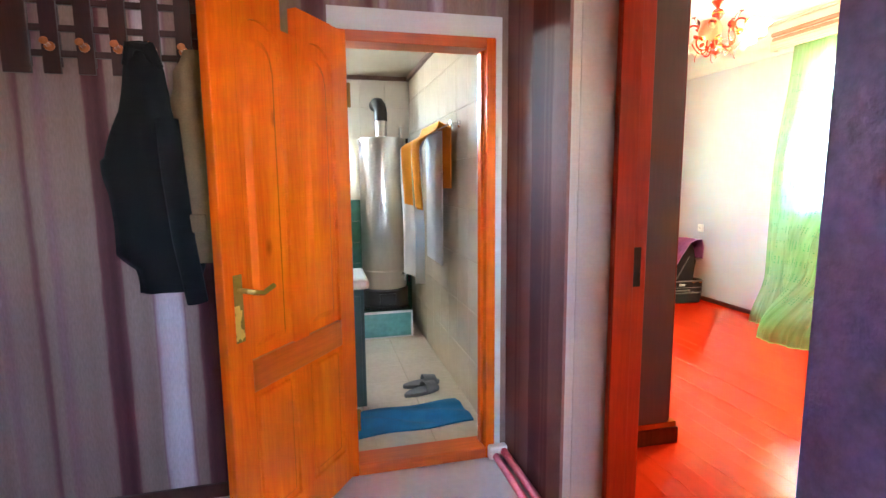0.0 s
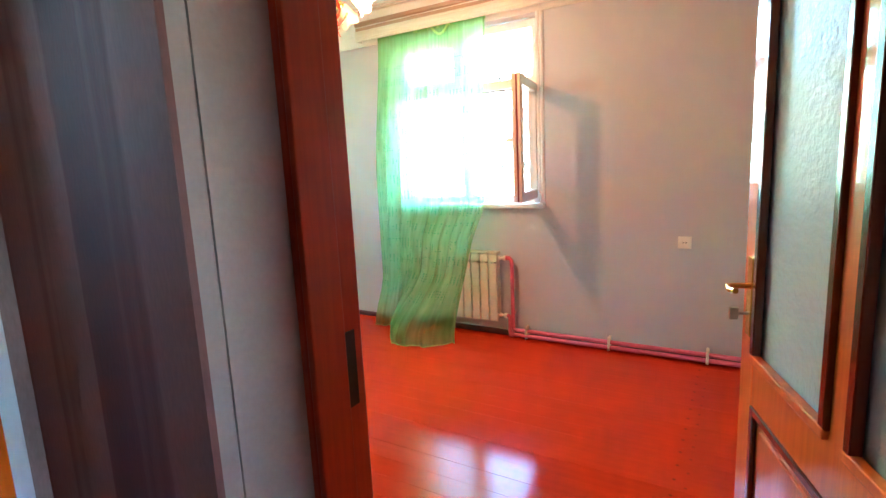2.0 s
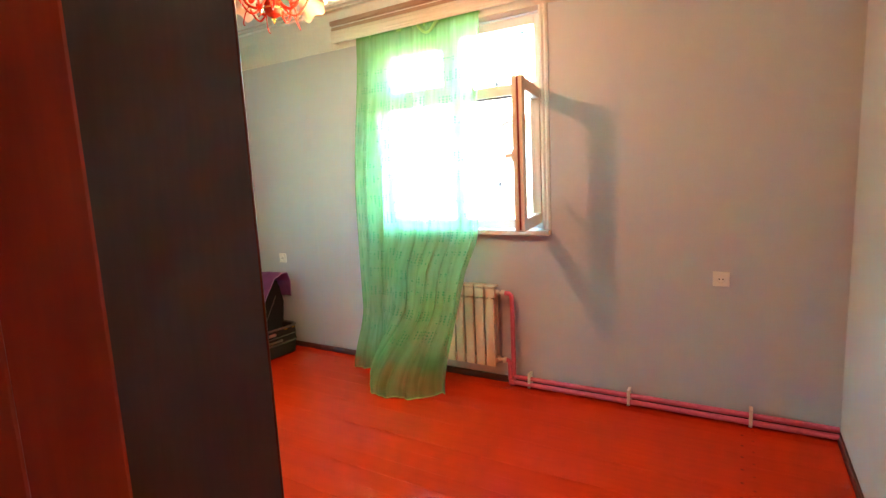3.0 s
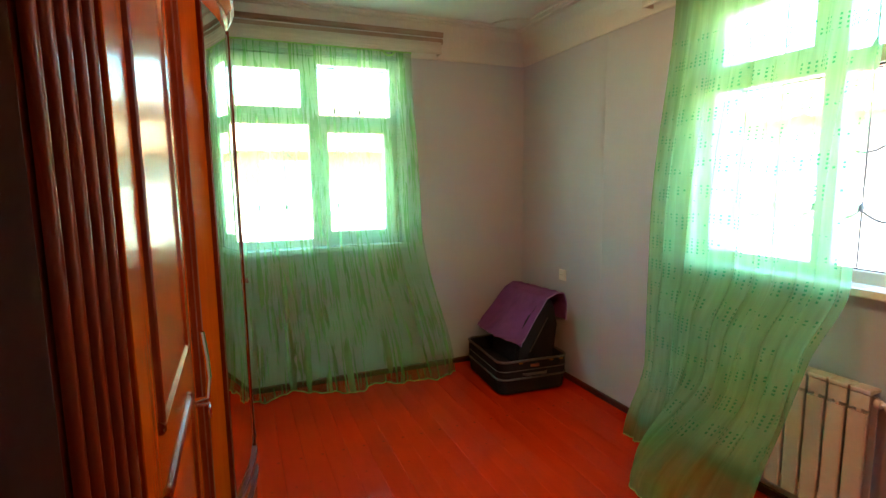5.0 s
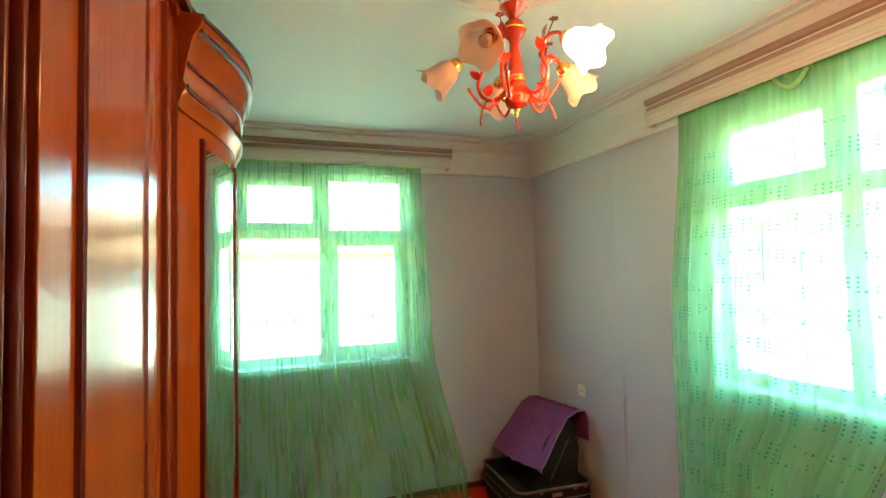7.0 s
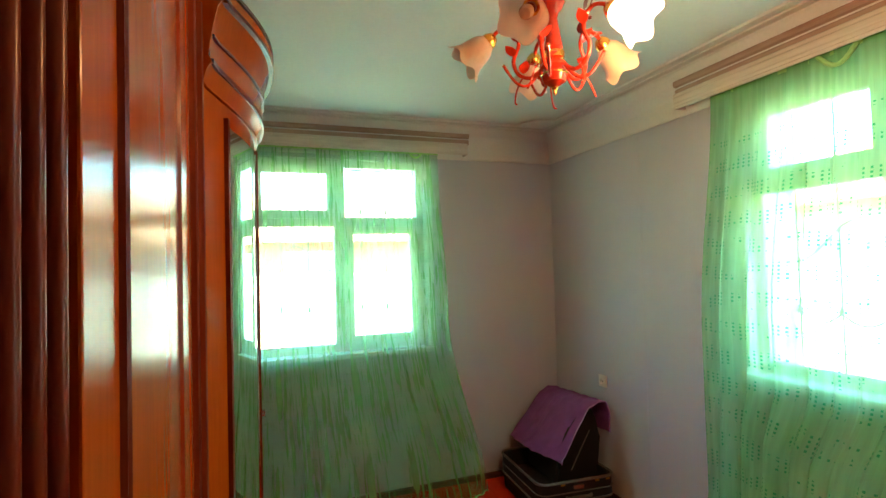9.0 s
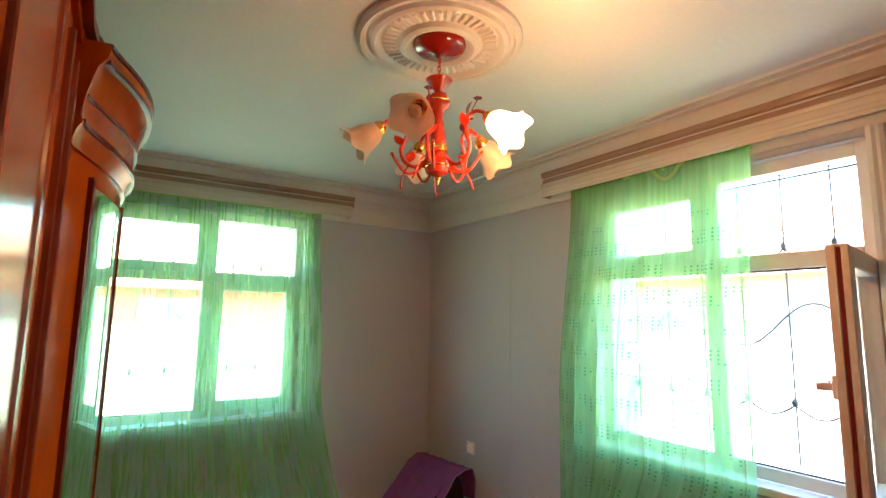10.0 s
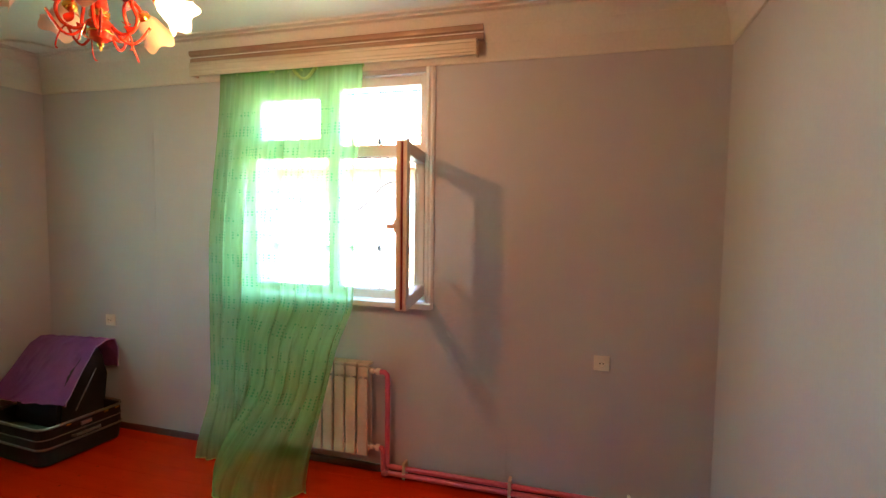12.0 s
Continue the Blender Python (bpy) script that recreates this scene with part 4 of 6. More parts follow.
for i in range(5):
    ang = -67 + 72 * i
    arm = new("arm")
    arm.parent = chand
    arm.matrix_local = pose(0, 0, 0, 0, 0, ang)
    me_arm = bmesh.new()
    pts = [(0.035, 0, 2.315), (0.075, 0, 2.285), (0.115, 0, 2.30), (0.130, 0, 2.345), (0.112, 0, 2.395), (0.118, 0, 2.435), (0.146, 0, 2.458), (0.182, 0, 2.448), (0.202, 0, 2.424)]
    fine = []
    for k in range(len(pts) - 1):
        p0, p1, p2, p3 = (Vector(pts[max(k - 1, 0)]), Vector(pts[k]), Vector(pts[k + 1]), Vector(pts[min(k + 2, len(pts) - 1)]))
        for s in range(5):
            t = s / 5
            fine.append(0.5 * ((2 * p1) + (p2 - p0) * t + (2 * p0 - 5 * p1 + 4 * p2 - p3) * t * t + (3 * p1 - p0 - 3 * p2 + p3) * t ** 3))
    fine.append(Vector(pts[-1]))
    q = arm
    arm_mesh = part("arm_bar", tube(me_arm, fine, 0.0065, 8), M_RED_ENAMEL, q, smooth=True)
    tilt = pose(0.202, 0, 2.426, 0, 0, 0) @ Matrix.Rotation(radians(127), 4, "Y")
    cup = part("cup", lathe(bmesh.new(), [(0.006, -0.018), (0.016, -0.014), (0.026, 0.002), (0.027, 0.016), (0.020, 0.018)], seg=18), M_GOLD, q, "gilt shade holder", smooth=True)
    cup.matrix_local = tilt
    shade_ob = part("lamp_shade", flower_shade(bmesh.new()), M_SHADE_LIT if i == 0 else M_SHADE, q, "glowing flower-shaped glass shade" if i == 0 else "unlit frosted flower-shaped glass shade", smooth=True)
    shade_ob.matrix_local = tilt @ pose(0, 0, 0.006) @ Matrix.Scale(0.92, 4)
    if i:
        bulb = part("bulb", lathe(bmesh.new(), [(0.012, 0.012), (0.012, 0.035), (0.018, 0.052), (0.022, 0.070), (0.016, 0.088), (0.001, 0.096)], seg=14), M_BULB, q, smooth=True)
        bulb.matrix_local = tilt
        sock = part("bulb_holder", lathe(bmesh.new(), [(0.017, 0.0), (0.017, 0.034), (0.013, 0.035)], seg=14), M_DARK_RED, q)
        sock.matrix_local = tilt
    # curls, stalks and leaves
    curl = [(0.045 + 0.115 * t, 0.03 * t, 2.30 - 0.055 * math.sin(math.pi * t) + 0.02 * t) for t in [k / 10 for k in range(11)]]
    part("curl", tube(bmesh.new(), curl, 0.005, 7), M_RED_ENAMEL, q, smooth=True)
    part("curl_tip", lathe(bmesh.new(), [(0.001, -0.007), (0.007, 0), (0.001, 0.007)], curl[-1], 10), M_GOLD, q, "gilt bead", smooth=True)
    curl2 = [(0.10 + 0.030 * math.sin(2.2 * t), -0.02 - 0.03 * t, 2.275 - 0.045 * t + 0.02 * math.cos(4 * t)) for t in [k / 10 for k in range(11)]]
    part("tendril", tube(bmesh.new(), curl2, 0.003, 6), M_RED_ENAMEL, q, smooth=True)
    stalk = [(0.125, 0.01 * k / 6, 2.42 + 0.085 * k / 6 + 0.0) for k in range(7)]
    stalk = [(x + 0.03 * (k / 6) ** 2, y, z) for k, (x, y, z) in enumerate(stalk)]
    part("stalk", tube(bmesh.new(), stalk, 0.0022, 5), M_DARK_RED, q)
    bm = bmesh.new()
    for k in range(5):
        lathe(bm, [(0.001, -0.004), (0.008, 0.0), (0.001, 0.005)], (0.155 + 0.009 * math.cos(k * 1.257), 0.010 + 0.009 * math.sin(k * 1.257), 2.508), 8)
    part("flower", bm, M_DARK_RED, q)
    for (x, y, z), (ry, rz), ln, mt in (((0.118, 0, 2.44), (-75, 20), 0.062, M_DARK_RED), ((0.116, -0.004, 2.41), (-40, -80), 0.055, M_RED_ENAMEL), ((0.128, 0.0, 2.36), (-25, 60), 0.052, M_RED_ENAMEL), ((0.10, 0.0, 2.30), (-35, 110), 0.050, M_RED_ENAMEL)):
        lf = part("leaf", leaf_mesh(ln, 0.017), mt, q)
        lf.matrix_local = pose(x, y, z, 0, ry, rz)

lamp = new("chandelier_bulb", bpy.data.lights.new("chandelier_bulb", "POINT"))
lamp.data.energy, lamp.data.color, lamp.data.shadow_soft_size = 0.78, (1.0, 0.40, 0.15), 0.04
_a = radians(-67)
lamp.location = (CX + 0.305 * math.cos(_a), CY + 0.305 * math.sin(_a), 2.30)


# ---- wardrobe ----
def wardrobe():
    w = thing("wardrobe", "large glossy cherry-wood wardrobe with bowed mirror doors", "wardrobe")
    y0, y1, yc, xb, xf = 2.315, 5.60, 3.9575, XW + 0.03, 2.0
    bow, half = 0.122, 0.615

    def front(y):
        d = abs(y - yc) / half
        return xf + (bow * (1 - d * d) ** 1.25 if d < 1 else 0.0)

    part("side_panel", one_box(xb, xf - 0.042, y0, y0 + 0.022, 0.08, 2.385), M_WARD_SIDE, w, "dark brown laminated side panel")
    part("side_panel", one_box(xb, xf - 0.042, y1 - 0.022, y1, 0.08, 2.385), M_WARD_SIDE, w)
    part("back_panel", one_box(xb, xb + 0.01, y0 + 0.022, y1 - 0.022, 0.08, 2.385), M_WARD_SIDE, w)
    part("carcass", one_box(xb + 0.01, xf - 0.03, y0 + 0.130, y1 - 0.130, 0.10, 2.38), M_WARD_DARK, w)
    # fluted corner pilasters, set on the diagonal
    for s, yy in ((1, y0), (-1, y1)):
        bm = bmesh.new()
        pa, pb = Vector((xf - 0.038, yy + s * 0.002, 0)), Vector((xf - 0.010, yy + s * 0.126, 0))
        d = (pb - pa) / 5
        nrm = Vector((d.y * s, -d.x * s, 0)).normalized()
        if nrm.x < 0:
            nrm = -nrm
        for k in range(5):
            c = pa + d * (k + 0.5)
            rr = d.length * 0.37
            out = []
            for j in range(9):
                t = math.pi * j / 8
                p = c + d.normalized() * rr * math.cos(t) + nrm * rr * 0.95 * math.sin(t)
                out.append((p.x, p.y))
            part("flute", prism(bmesh.new(), out, lambda u, v, e: (u, v, 2.37 if e else 0.12)), M_WARD_DARK, w, smooth=True)
        bm = bmesh.new()
        quad = [pa, pb, pb + Vector((-0.06, 0, 0)), pa + Vector((-0.02, s * 0.10, 0))]
        prism(bm, [(p.x, p.y) for p in quad], lambda u, v, e: (u - 0.004, v, 2.38 if e else 0.10))
        part("pilaster_core", bm, M_WARD_DARK, w)
        for k, over in enumerate((0.012, 0.026)):
            lo, hi = sorted((yy - s * over, yy + s * 0.128))
            part("capital", one_box(xb, xf + over, lo, hi, 2.215 + 0.024 * k, 2.238 + 0.024 * k, bevel=0.004), M_WARD_DARK, w)

    def panel_door(ya, yb, hinge_low):
        d = part("door", boxes((xf - 0.022, xf, ya, yb, 0.13, 2.372), bevel=0.003), M_WARD, w)
        for za, zb in ((1.195, 2.31), (0.24, 1.105)):
            a, b = (ya + 0.110, yb - 0.130) if hinge_low else (ya + 0.130, yb - 0.110)
            part("panel", one_box(xf - 0.004, xf + 0.003, a + 0.015, b - 0.015, za + 0.015, zb - 0.015, bevel=0.002), M_WARD, d)
            prof = [(0, 0), (0.004, 0.006), (0.009, 0.005), (0.013, 0.008), (0.019, 0.003), (0.020, 0)]
            bm = bmesh.new()
            prism(bm, prof, lambda u, v, e: (xf + v, a + u, (zb if e else za)))
            prism(bm, prof, lambda u, v, e: (xf + v, b - u, (zb if e else za)))
            prism(bm, prof, lambda u, v, e: (xf + v * 0.97, (b if e else a), za + u))
            prism(bm, prof, lambda u, v, e: (xf + v * 0.97, (b if e else a), zb - u))
            part("moulding", bm, M_WARD_DARK, d, "dark raised moulding")
        return d

    def pull(y, z, parent, x):
        h = part("handle", tube(bmesh.new(), [(x + 0.004, y, z - 0.05), (x + 0.030, y, z - 0.045), (x + 0.036, y + 0.002, z), (x + 0.034, y + 0.004, z + 0.05), (x + 0.028, y + 0.004, z + 0.11)], 0.006, 8), M_CHROME, parent, "chrome drop handle")
        part("key", boxes((x + 0.002, x + 0.035, y - 0.012, y - 0.006, z - 0.062, z - 0.054), (x + 0.030, x + 0.036, y - 0.020, y + 0.002, z - 0.09, z - 0.062), bevel=0.002), M_CHROME, parent, "small steel key")
        return h

    d1 = panel_door(y0 + 0.132, 3.085, True)
    pull(3.035, 1.10, d1, xf)
    d2 = panel_door(2 * yc - 3.085, y1 - 0.132, False)
    pull(2 * yc - 3.035, 1.08, d2, xf)
    # narrow fixed fields between the side doors and the bowed middle
    for ya, yb in ((3.092, yc - half), (yc + half, 2 * yc - 3.092)):
        fld = part("fixed_field", one_box(xf - 0.022, xf, ya, yb, 0.13, 2.372, bevel=0.003), M_WARD, w)
        for y in (ya + 0.035, yb - 0.06):
            prof = [(0, 0), (0.006, 0.010), (0.014, 0.013), (0.022, 0.010), (0.028, 0)]
            part("reed", prism(bmesh.new(), prof, lambda u, v, e: (xf + v, y + u, 2.33 if e else 0.20)), M_WARD_DARK, fld, "dark upright reed moulding")

    # bowed doors with mirrors
    def bowed(ya, yb, za, zb, off, thick, n=14):
        bm = bmesh.new()
        out = [(front(ya + (yb - ya) * k / n) + off, ya + (yb - ya) * k / n) for k in range(n + 1)]
        out += [(x - thick, y) for x, y in out[::-1]]
        return prism(bm, out, lambda u, v, e: (u, v, zb if e else za))

    for ya, yb, wide in ((yc - half + 0.005, yc - 0.005, 0.165), (yc + 0.005, yc + half - 0.005, 0.055)):
        d = part("mirror_door", bowed(ya, yb, 0.13, 2.17, 0, 0.03), M_WARD, w, smooth=True)
        ma, mb = ya + wide, yb - (0.22 - wide)
        part("mirror", bowed(ma, mb, 0.50, 2.09, 0.004, 0.006), M_MIRROR, d, "tall silvered mirror", smooth=True)
        for a, b in ((ma, ma + 0.022), (mb - 0.022, mb)):
            part("mirror_bevel", bowed(a, b, 0.50, 2.09, 0.007, 0.006, 3), M_BEVEL, d)
        part("mirror_frame", bowed(ma - 0.014, ma, 0.48, 2.11, 0.012, 0.02, 2), M_WARD_DARK, d)
        part("mirror_frame", bowed(mb, mb + 0.014, 0.48, 2.11, 0.012, 0.02, 2), M_WARD_DARK, d)
        part("moulding", bowed(ma - 0.01, mb + 0.01, 0.46, 0.48, 0.016, 0.02), M_WARD_DARK, d)
        part("moulding", bowed(ma - 0.01, mb + 0.01, 0.38, 0.395, 0.016, 0.02), M_WARD_DARK, d)
        part("lower_panel", bowed(ma, mb, 0.20, 0.38, 0.006, 0.01), M_WARD, d)
    for y in (yc - 0.022, yc + 0.022):
        part("keyhole_knob", lathe(bmesh.new(), [(0.010, 0), (0.010, 0.006), (0.005, 0.008), (0.005, 0.018), (0.009, 0.022), (0.001, 0.026)], (front(y), y, 1.16), 12, (1, 0, 0)), M_CHROME, w)
    # plinth, straight cornice and the raised bowed crown
    def run(za, zb, over, ya, yb, n=40):
        out = [(front(y) + over, y) for y in [ya + (yb - ya) * k / n for k in range(n + 1)]]
        out += [(xb, yb), (xb, ya)]
        return prism(bmesh.new(), out, lambda u, v, e: (u, v, zb if e else za))
    part("plinth", run(0.0, 0.085, 0.015, y0 - 0.01, y1 + 0.01), M_WARD_DARK, w)
    part("plinth_moulding", run(0.086, 0.115, 0.004, y0 - 0.004, y1 + 0.004), M_WARD, w)
    part("cornice", run(2.385, 2.415, 0.010, y0 - 0.008, y1 + 0.008), M_WARD, w)
    part("cornice", run(2.416, 2.445, 0.032, y0 - 0.025, y1 + 0.025), M_WARD_DARK, w)
    steps = [(2.15, 0.010), (2.18, 0.018), (2.20, 0.030), (2.215, 0.022), (2.27, 0.030), (2.34, 0.046), (2.365, 0.064), (2.39, 0.068), (2.40, 0.060)]
    bm = bmesh.new()
    n, rings = 28, []
    for z, over in steps:
        ring = []
        for k in range(n + 1):
            y = yc - 0.64 + 1.28 * k / n
            arch = 0.055 * (1 - ((y - yc) / 0.64) ** 2)
            ring.append(bm.verts.new((front(y) + over, y, z + arch * smooth01((z - 2.16) / 0.22))))
        rings.append(ring)
    for z, xx in ((2.40, xf - 0.10), (2.15, xf - 0.10)):
        rings.append([bm.verts.new((xx, yc - 0.64 + 1.28 * k / n, z)) for k in range(n + 1)])
    for a, b in zip(rings, rings[1:] + rings[:1]):
        for k in range(n):
            bm.faces.new((a[k], a[k + 1], b[k + 1], b[k]))
    bm.faces.new([r[0] for r in rings])
    bm.faces.new([r[-1] for r in rings][::-1])
    part("crown", bm, M_WARD, w, "arched bowed crown", smooth=True)
    for z, over, hh in ((2.195, 0.034, 0.014), (2.262, 0.036, 0.008), (2.352, 0.070, 0.012), (2.395, 0.072, 0.010)):
        pts_o = [yc - 0.63 + 1.26 * k / 24 for k in range(25)]
        bm = bmesh.new()
        lo, hi, lo2, hi2 = [], [], [], []
        for y in pts_o:
            lift = 0.055 * (1 - ((y - yc) / 0.64) ** 2) * smooth01((z - 2.16) / 0.22)
            x = front(y) + over
            lo.append(bm.verts.new((x, y, z + lift))), hi.append(bm.verts.new((x, y, z + hh + lift)))
            lo2.append(bm.verts.new((x - 0.03, y, z + lift))), hi2.append(bm.verts.new((x - 0.03, y, z + hh + lift)))
        for a, b in ((lo, hi), (hi, hi2), (hi2, lo2), (lo2, lo)):
            for k in range(24):
                bm.faces.new((a[k], a[k + 1], b[k + 1], b[k]))
        part("crown_moulding", bm, M_WARD_DARK, w)
    return w


wardrobe()


# ---- suitcase with a cloth over it ----
def rounded(w, d, r, n=6):
    out = []
    for cx, cy, a0 in ((w / 2 - r, d / 2 - r, 0), (-w / 2 + r, d / 2 - r, 90), (-w / 2 + r, -d / 2 + r, 180), (w / 2 - r, -d / 2 + r, 270)):
        for k in range(n + 1):
            a = radians(a0 + 90 * k / n)
            out.append((cx + r * math.cos(a), cy + r * math.sin(a)))
    return out


def loop_tube(outline, z, r):
    pts = [(u, v, z) for u, v in outline]
    return tube(bmesh.new(), pts + pts[:2], r, 6)


case = thing("suitcase", "open black fabric suitcase lying on the floor in the corner", "suitcase", (4.085, 5.155, 0), rz=-4)
W, D, HT = 0.56, 0.66, 0.255
shell = rounded(W, D, 0.07)
bm = bmesh.new()
prism(bm, shell, lambda u, v, k: (u * (1.0 if k else 0.96), v * (1.0 if k else 0.96), 0.12 if k else 0.012))
part("base_shell", bm, M_CASE, case)
bm = bmesh.new()
n = len(shell)
o = [[bm.verts.new((u * s, v * s, z)) for u, v in shell] for s, z in ((1.0, 0.121), (1.0, HT), (0.93, HT), (0.92, 0.14))]
for a, b in zip(o, o[1:]):
    for i in range(n):
        bm.faces.new((a[i], a[(i + 1) % n], b[(i + 1) % n], b[i]))
bm.faces.new(o[0][::-1]), bm.faces.new(o[-1])
part("upper_shell", bm, M_CASE, case)
part("piping", loop_tube(shell, HT, 0.009), M_CASE_PIPE, case)
part("piping", loop_tube(shell, 0.125, 0.008), M_CASE_PIPE, case)
part("zip", loop_tube(rounded(W * 1.004, D * 1.004, 0.07), 0.185, 0.004), M_CASE_PIPE, case, "metal zip line")
bm = bmesh.new()
tube(bm, [(-0.09, -D / 2, 0.155), (-0.08, -D / 2 - 0.022, 0.158), (0.08, -D / 2 - 0.022, 0.158), (0.09, -D / 2, 0.155)], 0.010, 8)
part("carry_handle", bm, M_CASE_PIPE, case)
part("badge", one_box(-0.035, 0.035, -D / 2 - 0.008, -D / 2 + 0.002, 0.205, 0.228, bevel=0.002), M_STEEL, case, "small metal badge")
for x in (-0.13, 0.12, 0.20):
    part("zip_pull", one_box(x, x + 0.03, -D / 2 - 0.010, -D / 2 - 0.003, 0.236, 0.246, bevel=0.002), M_BRASS, case, "brass zip pull")
for x in (-0.20, 0.20):
    part("foot", lathe(bmesh.new(), [(0.02, 0), (0.022, 0.006), (0.02, 0.013)], (x, -0.24, 0), 12), M_CASE_PIPE, case)
    part("foot", lathe(bmesh.new(), [(0.02, 0), (0.022, 0.006), (0.02, 0.013)], (x, 0.24, 0), 12), M_CASE_PIPE, case)
# the bag that stands in the open suitcase
bag = thing("travel_bag", "black bag standing in the open suitcase", "bag", (4.20, 5.24, 0.14), rz=-4)
bm = bmesh.new()
side = [(-0.17, 0.0), (0.17, 0.0), (0.185, 0.30), (0.165, 0.46), (0.12, 0.51), (0.06, 0.50), (-0.06, 0.36), (-0.15, 0.20)]
prism(bm, side, lambda u, v, k: (u, -0.23 + 0.46 * k, v))
bmesh.ops.bevel(bm, geom=list(bm.edges), offset=0.02, segments=2, affect="EDGES")
part("body", bm, M_CASE, bag, smooth=True)
part("zip", tube(bmesh.new(), [(-0.05, -0.234, 0.10), (0.03, -0.236, 0.24), (0.10, -0.236, 0.36)], 0.004, 6), M_CASE_PIPE, bag)


def cloth_at(u, v):
    # v from the foot at the front up over the top and down behind
    path = [(-0.255, 0.325), (-0.225, 0.36), (-0.165, 0.43), (-0.085, 0.535), (0.02, 0.655), (0.10, 0.69), (0.18, 0.685), (0.222, 0.60), (0.235, 0.46)]
    t = v * (len(path) - 1)
    i = min(int(t), len(path) - 2)
    f = t - i
    x = path[i][0] + f * (path[i + 1][0] - path[i][0])
    z = path[i][1] + f * (path[i + 1][1] - path[i][1])
    y = -0.275 + 0.58 * u
    sag = 0.5 * (1 - v)
    x += 0.014 * math.sin(u * 9 + v * 3) * sag + 0.10 * (1 - v) * smooth01((0.45 - u) / 0.45) * 0.8
    z += 0.010 * math.sin(u * 13 + 1.0) * sag - 0.030 * smooth01((0.30 - u) / 0.3) * (1 - v) - 0.03 * u * v
    wr = math.sin(u * 23 + 4 * math.sin(v * 7)) * math.sin(v * 11 + u * 6) + 0.6 * math.sin(u * 41 + v * 17)
    x -= 0.006 * abs(wr) * (0.4 + 0.6 * (1 - v))
    z += 0.005 * wr * (1 - 0.5 * v)
    y += 0.012 * math.sin(v * 9 + 1.3) * (u - 0.5)
    return (4.20 + x, 5.24 + y, z + 0.014)


cl = thing("purple_cloth", "crumpled purple cloth draped over the black bag", "cloth")
part("fabric", sheet(64, 64, cloth_at, 0.004), M_CLOTH, cl, smooth=True)
part("hem", tube(bmesh.new(), [Vector(cloth_at(0.0, k / 30)) + Vector((0, -0.004, 0)) for k in range(31)], 0.004, 6), surface("pale_violet_hem", (0.36, 0.20, 0.42), 0.8), cl)


# ---- bedroom door and its frame ----
fr = thing("door_frame_1", "red-stained wooden frame of the bedroom doorway", "door frame", kind="structure")
for name, b in (("jamb", (1.288, XW + 0.012, DN - 0.045, DN, 0, DT)), ("jamb", (1.27, XW + 0.012, DS, DS + 0.045, 0, DT)), ("head", (1.27, XW + 0.012, DS + 0.045, DN - 0.045, DT - 0.05, DT))):
    part(name, one_box(*b, bevel=0.004), M_JAMB, fr)
part("stop", one_box(1.288, 1.37, DN - 0.060, DN - 0.045, 0, DT - 0.05, bevel=0.003), M_JAMB, fr)
part("architrave", one_box(XW, XW + 0.014, DN, DN + 0.06, 0, DT + 0.05, bevel=0.003), M_JAMB, fr)
part("strike_plate", one_box(1.375, 1.408, DN - 0.0475, DN - 0.044, 0.965, 1.115), M_BLACK, fr, "dark metal strike plate")
# bead and reveal wear the darkened plaster, shade put into the colour
part("reveal_bead", one_box(HX + 0.005, HX + 0.05, 1.840, 1.8505, 0, 2.08, bevel=0.004), M_REVEAL, fr, "white plaster bead darkened for the dim doorway")
part("reveal_plaster", one_box(HX + 0.05, 1.288, 1.838, 1.8505, 0, 2.08), M_REVEAL, fr, "white plaster reveal darkened for the dim doorway")
part("threshold", one_box(1.27, XW, DS, DN, -0.01, 0.012, bevel=0.003), M_FLOOR, fr)


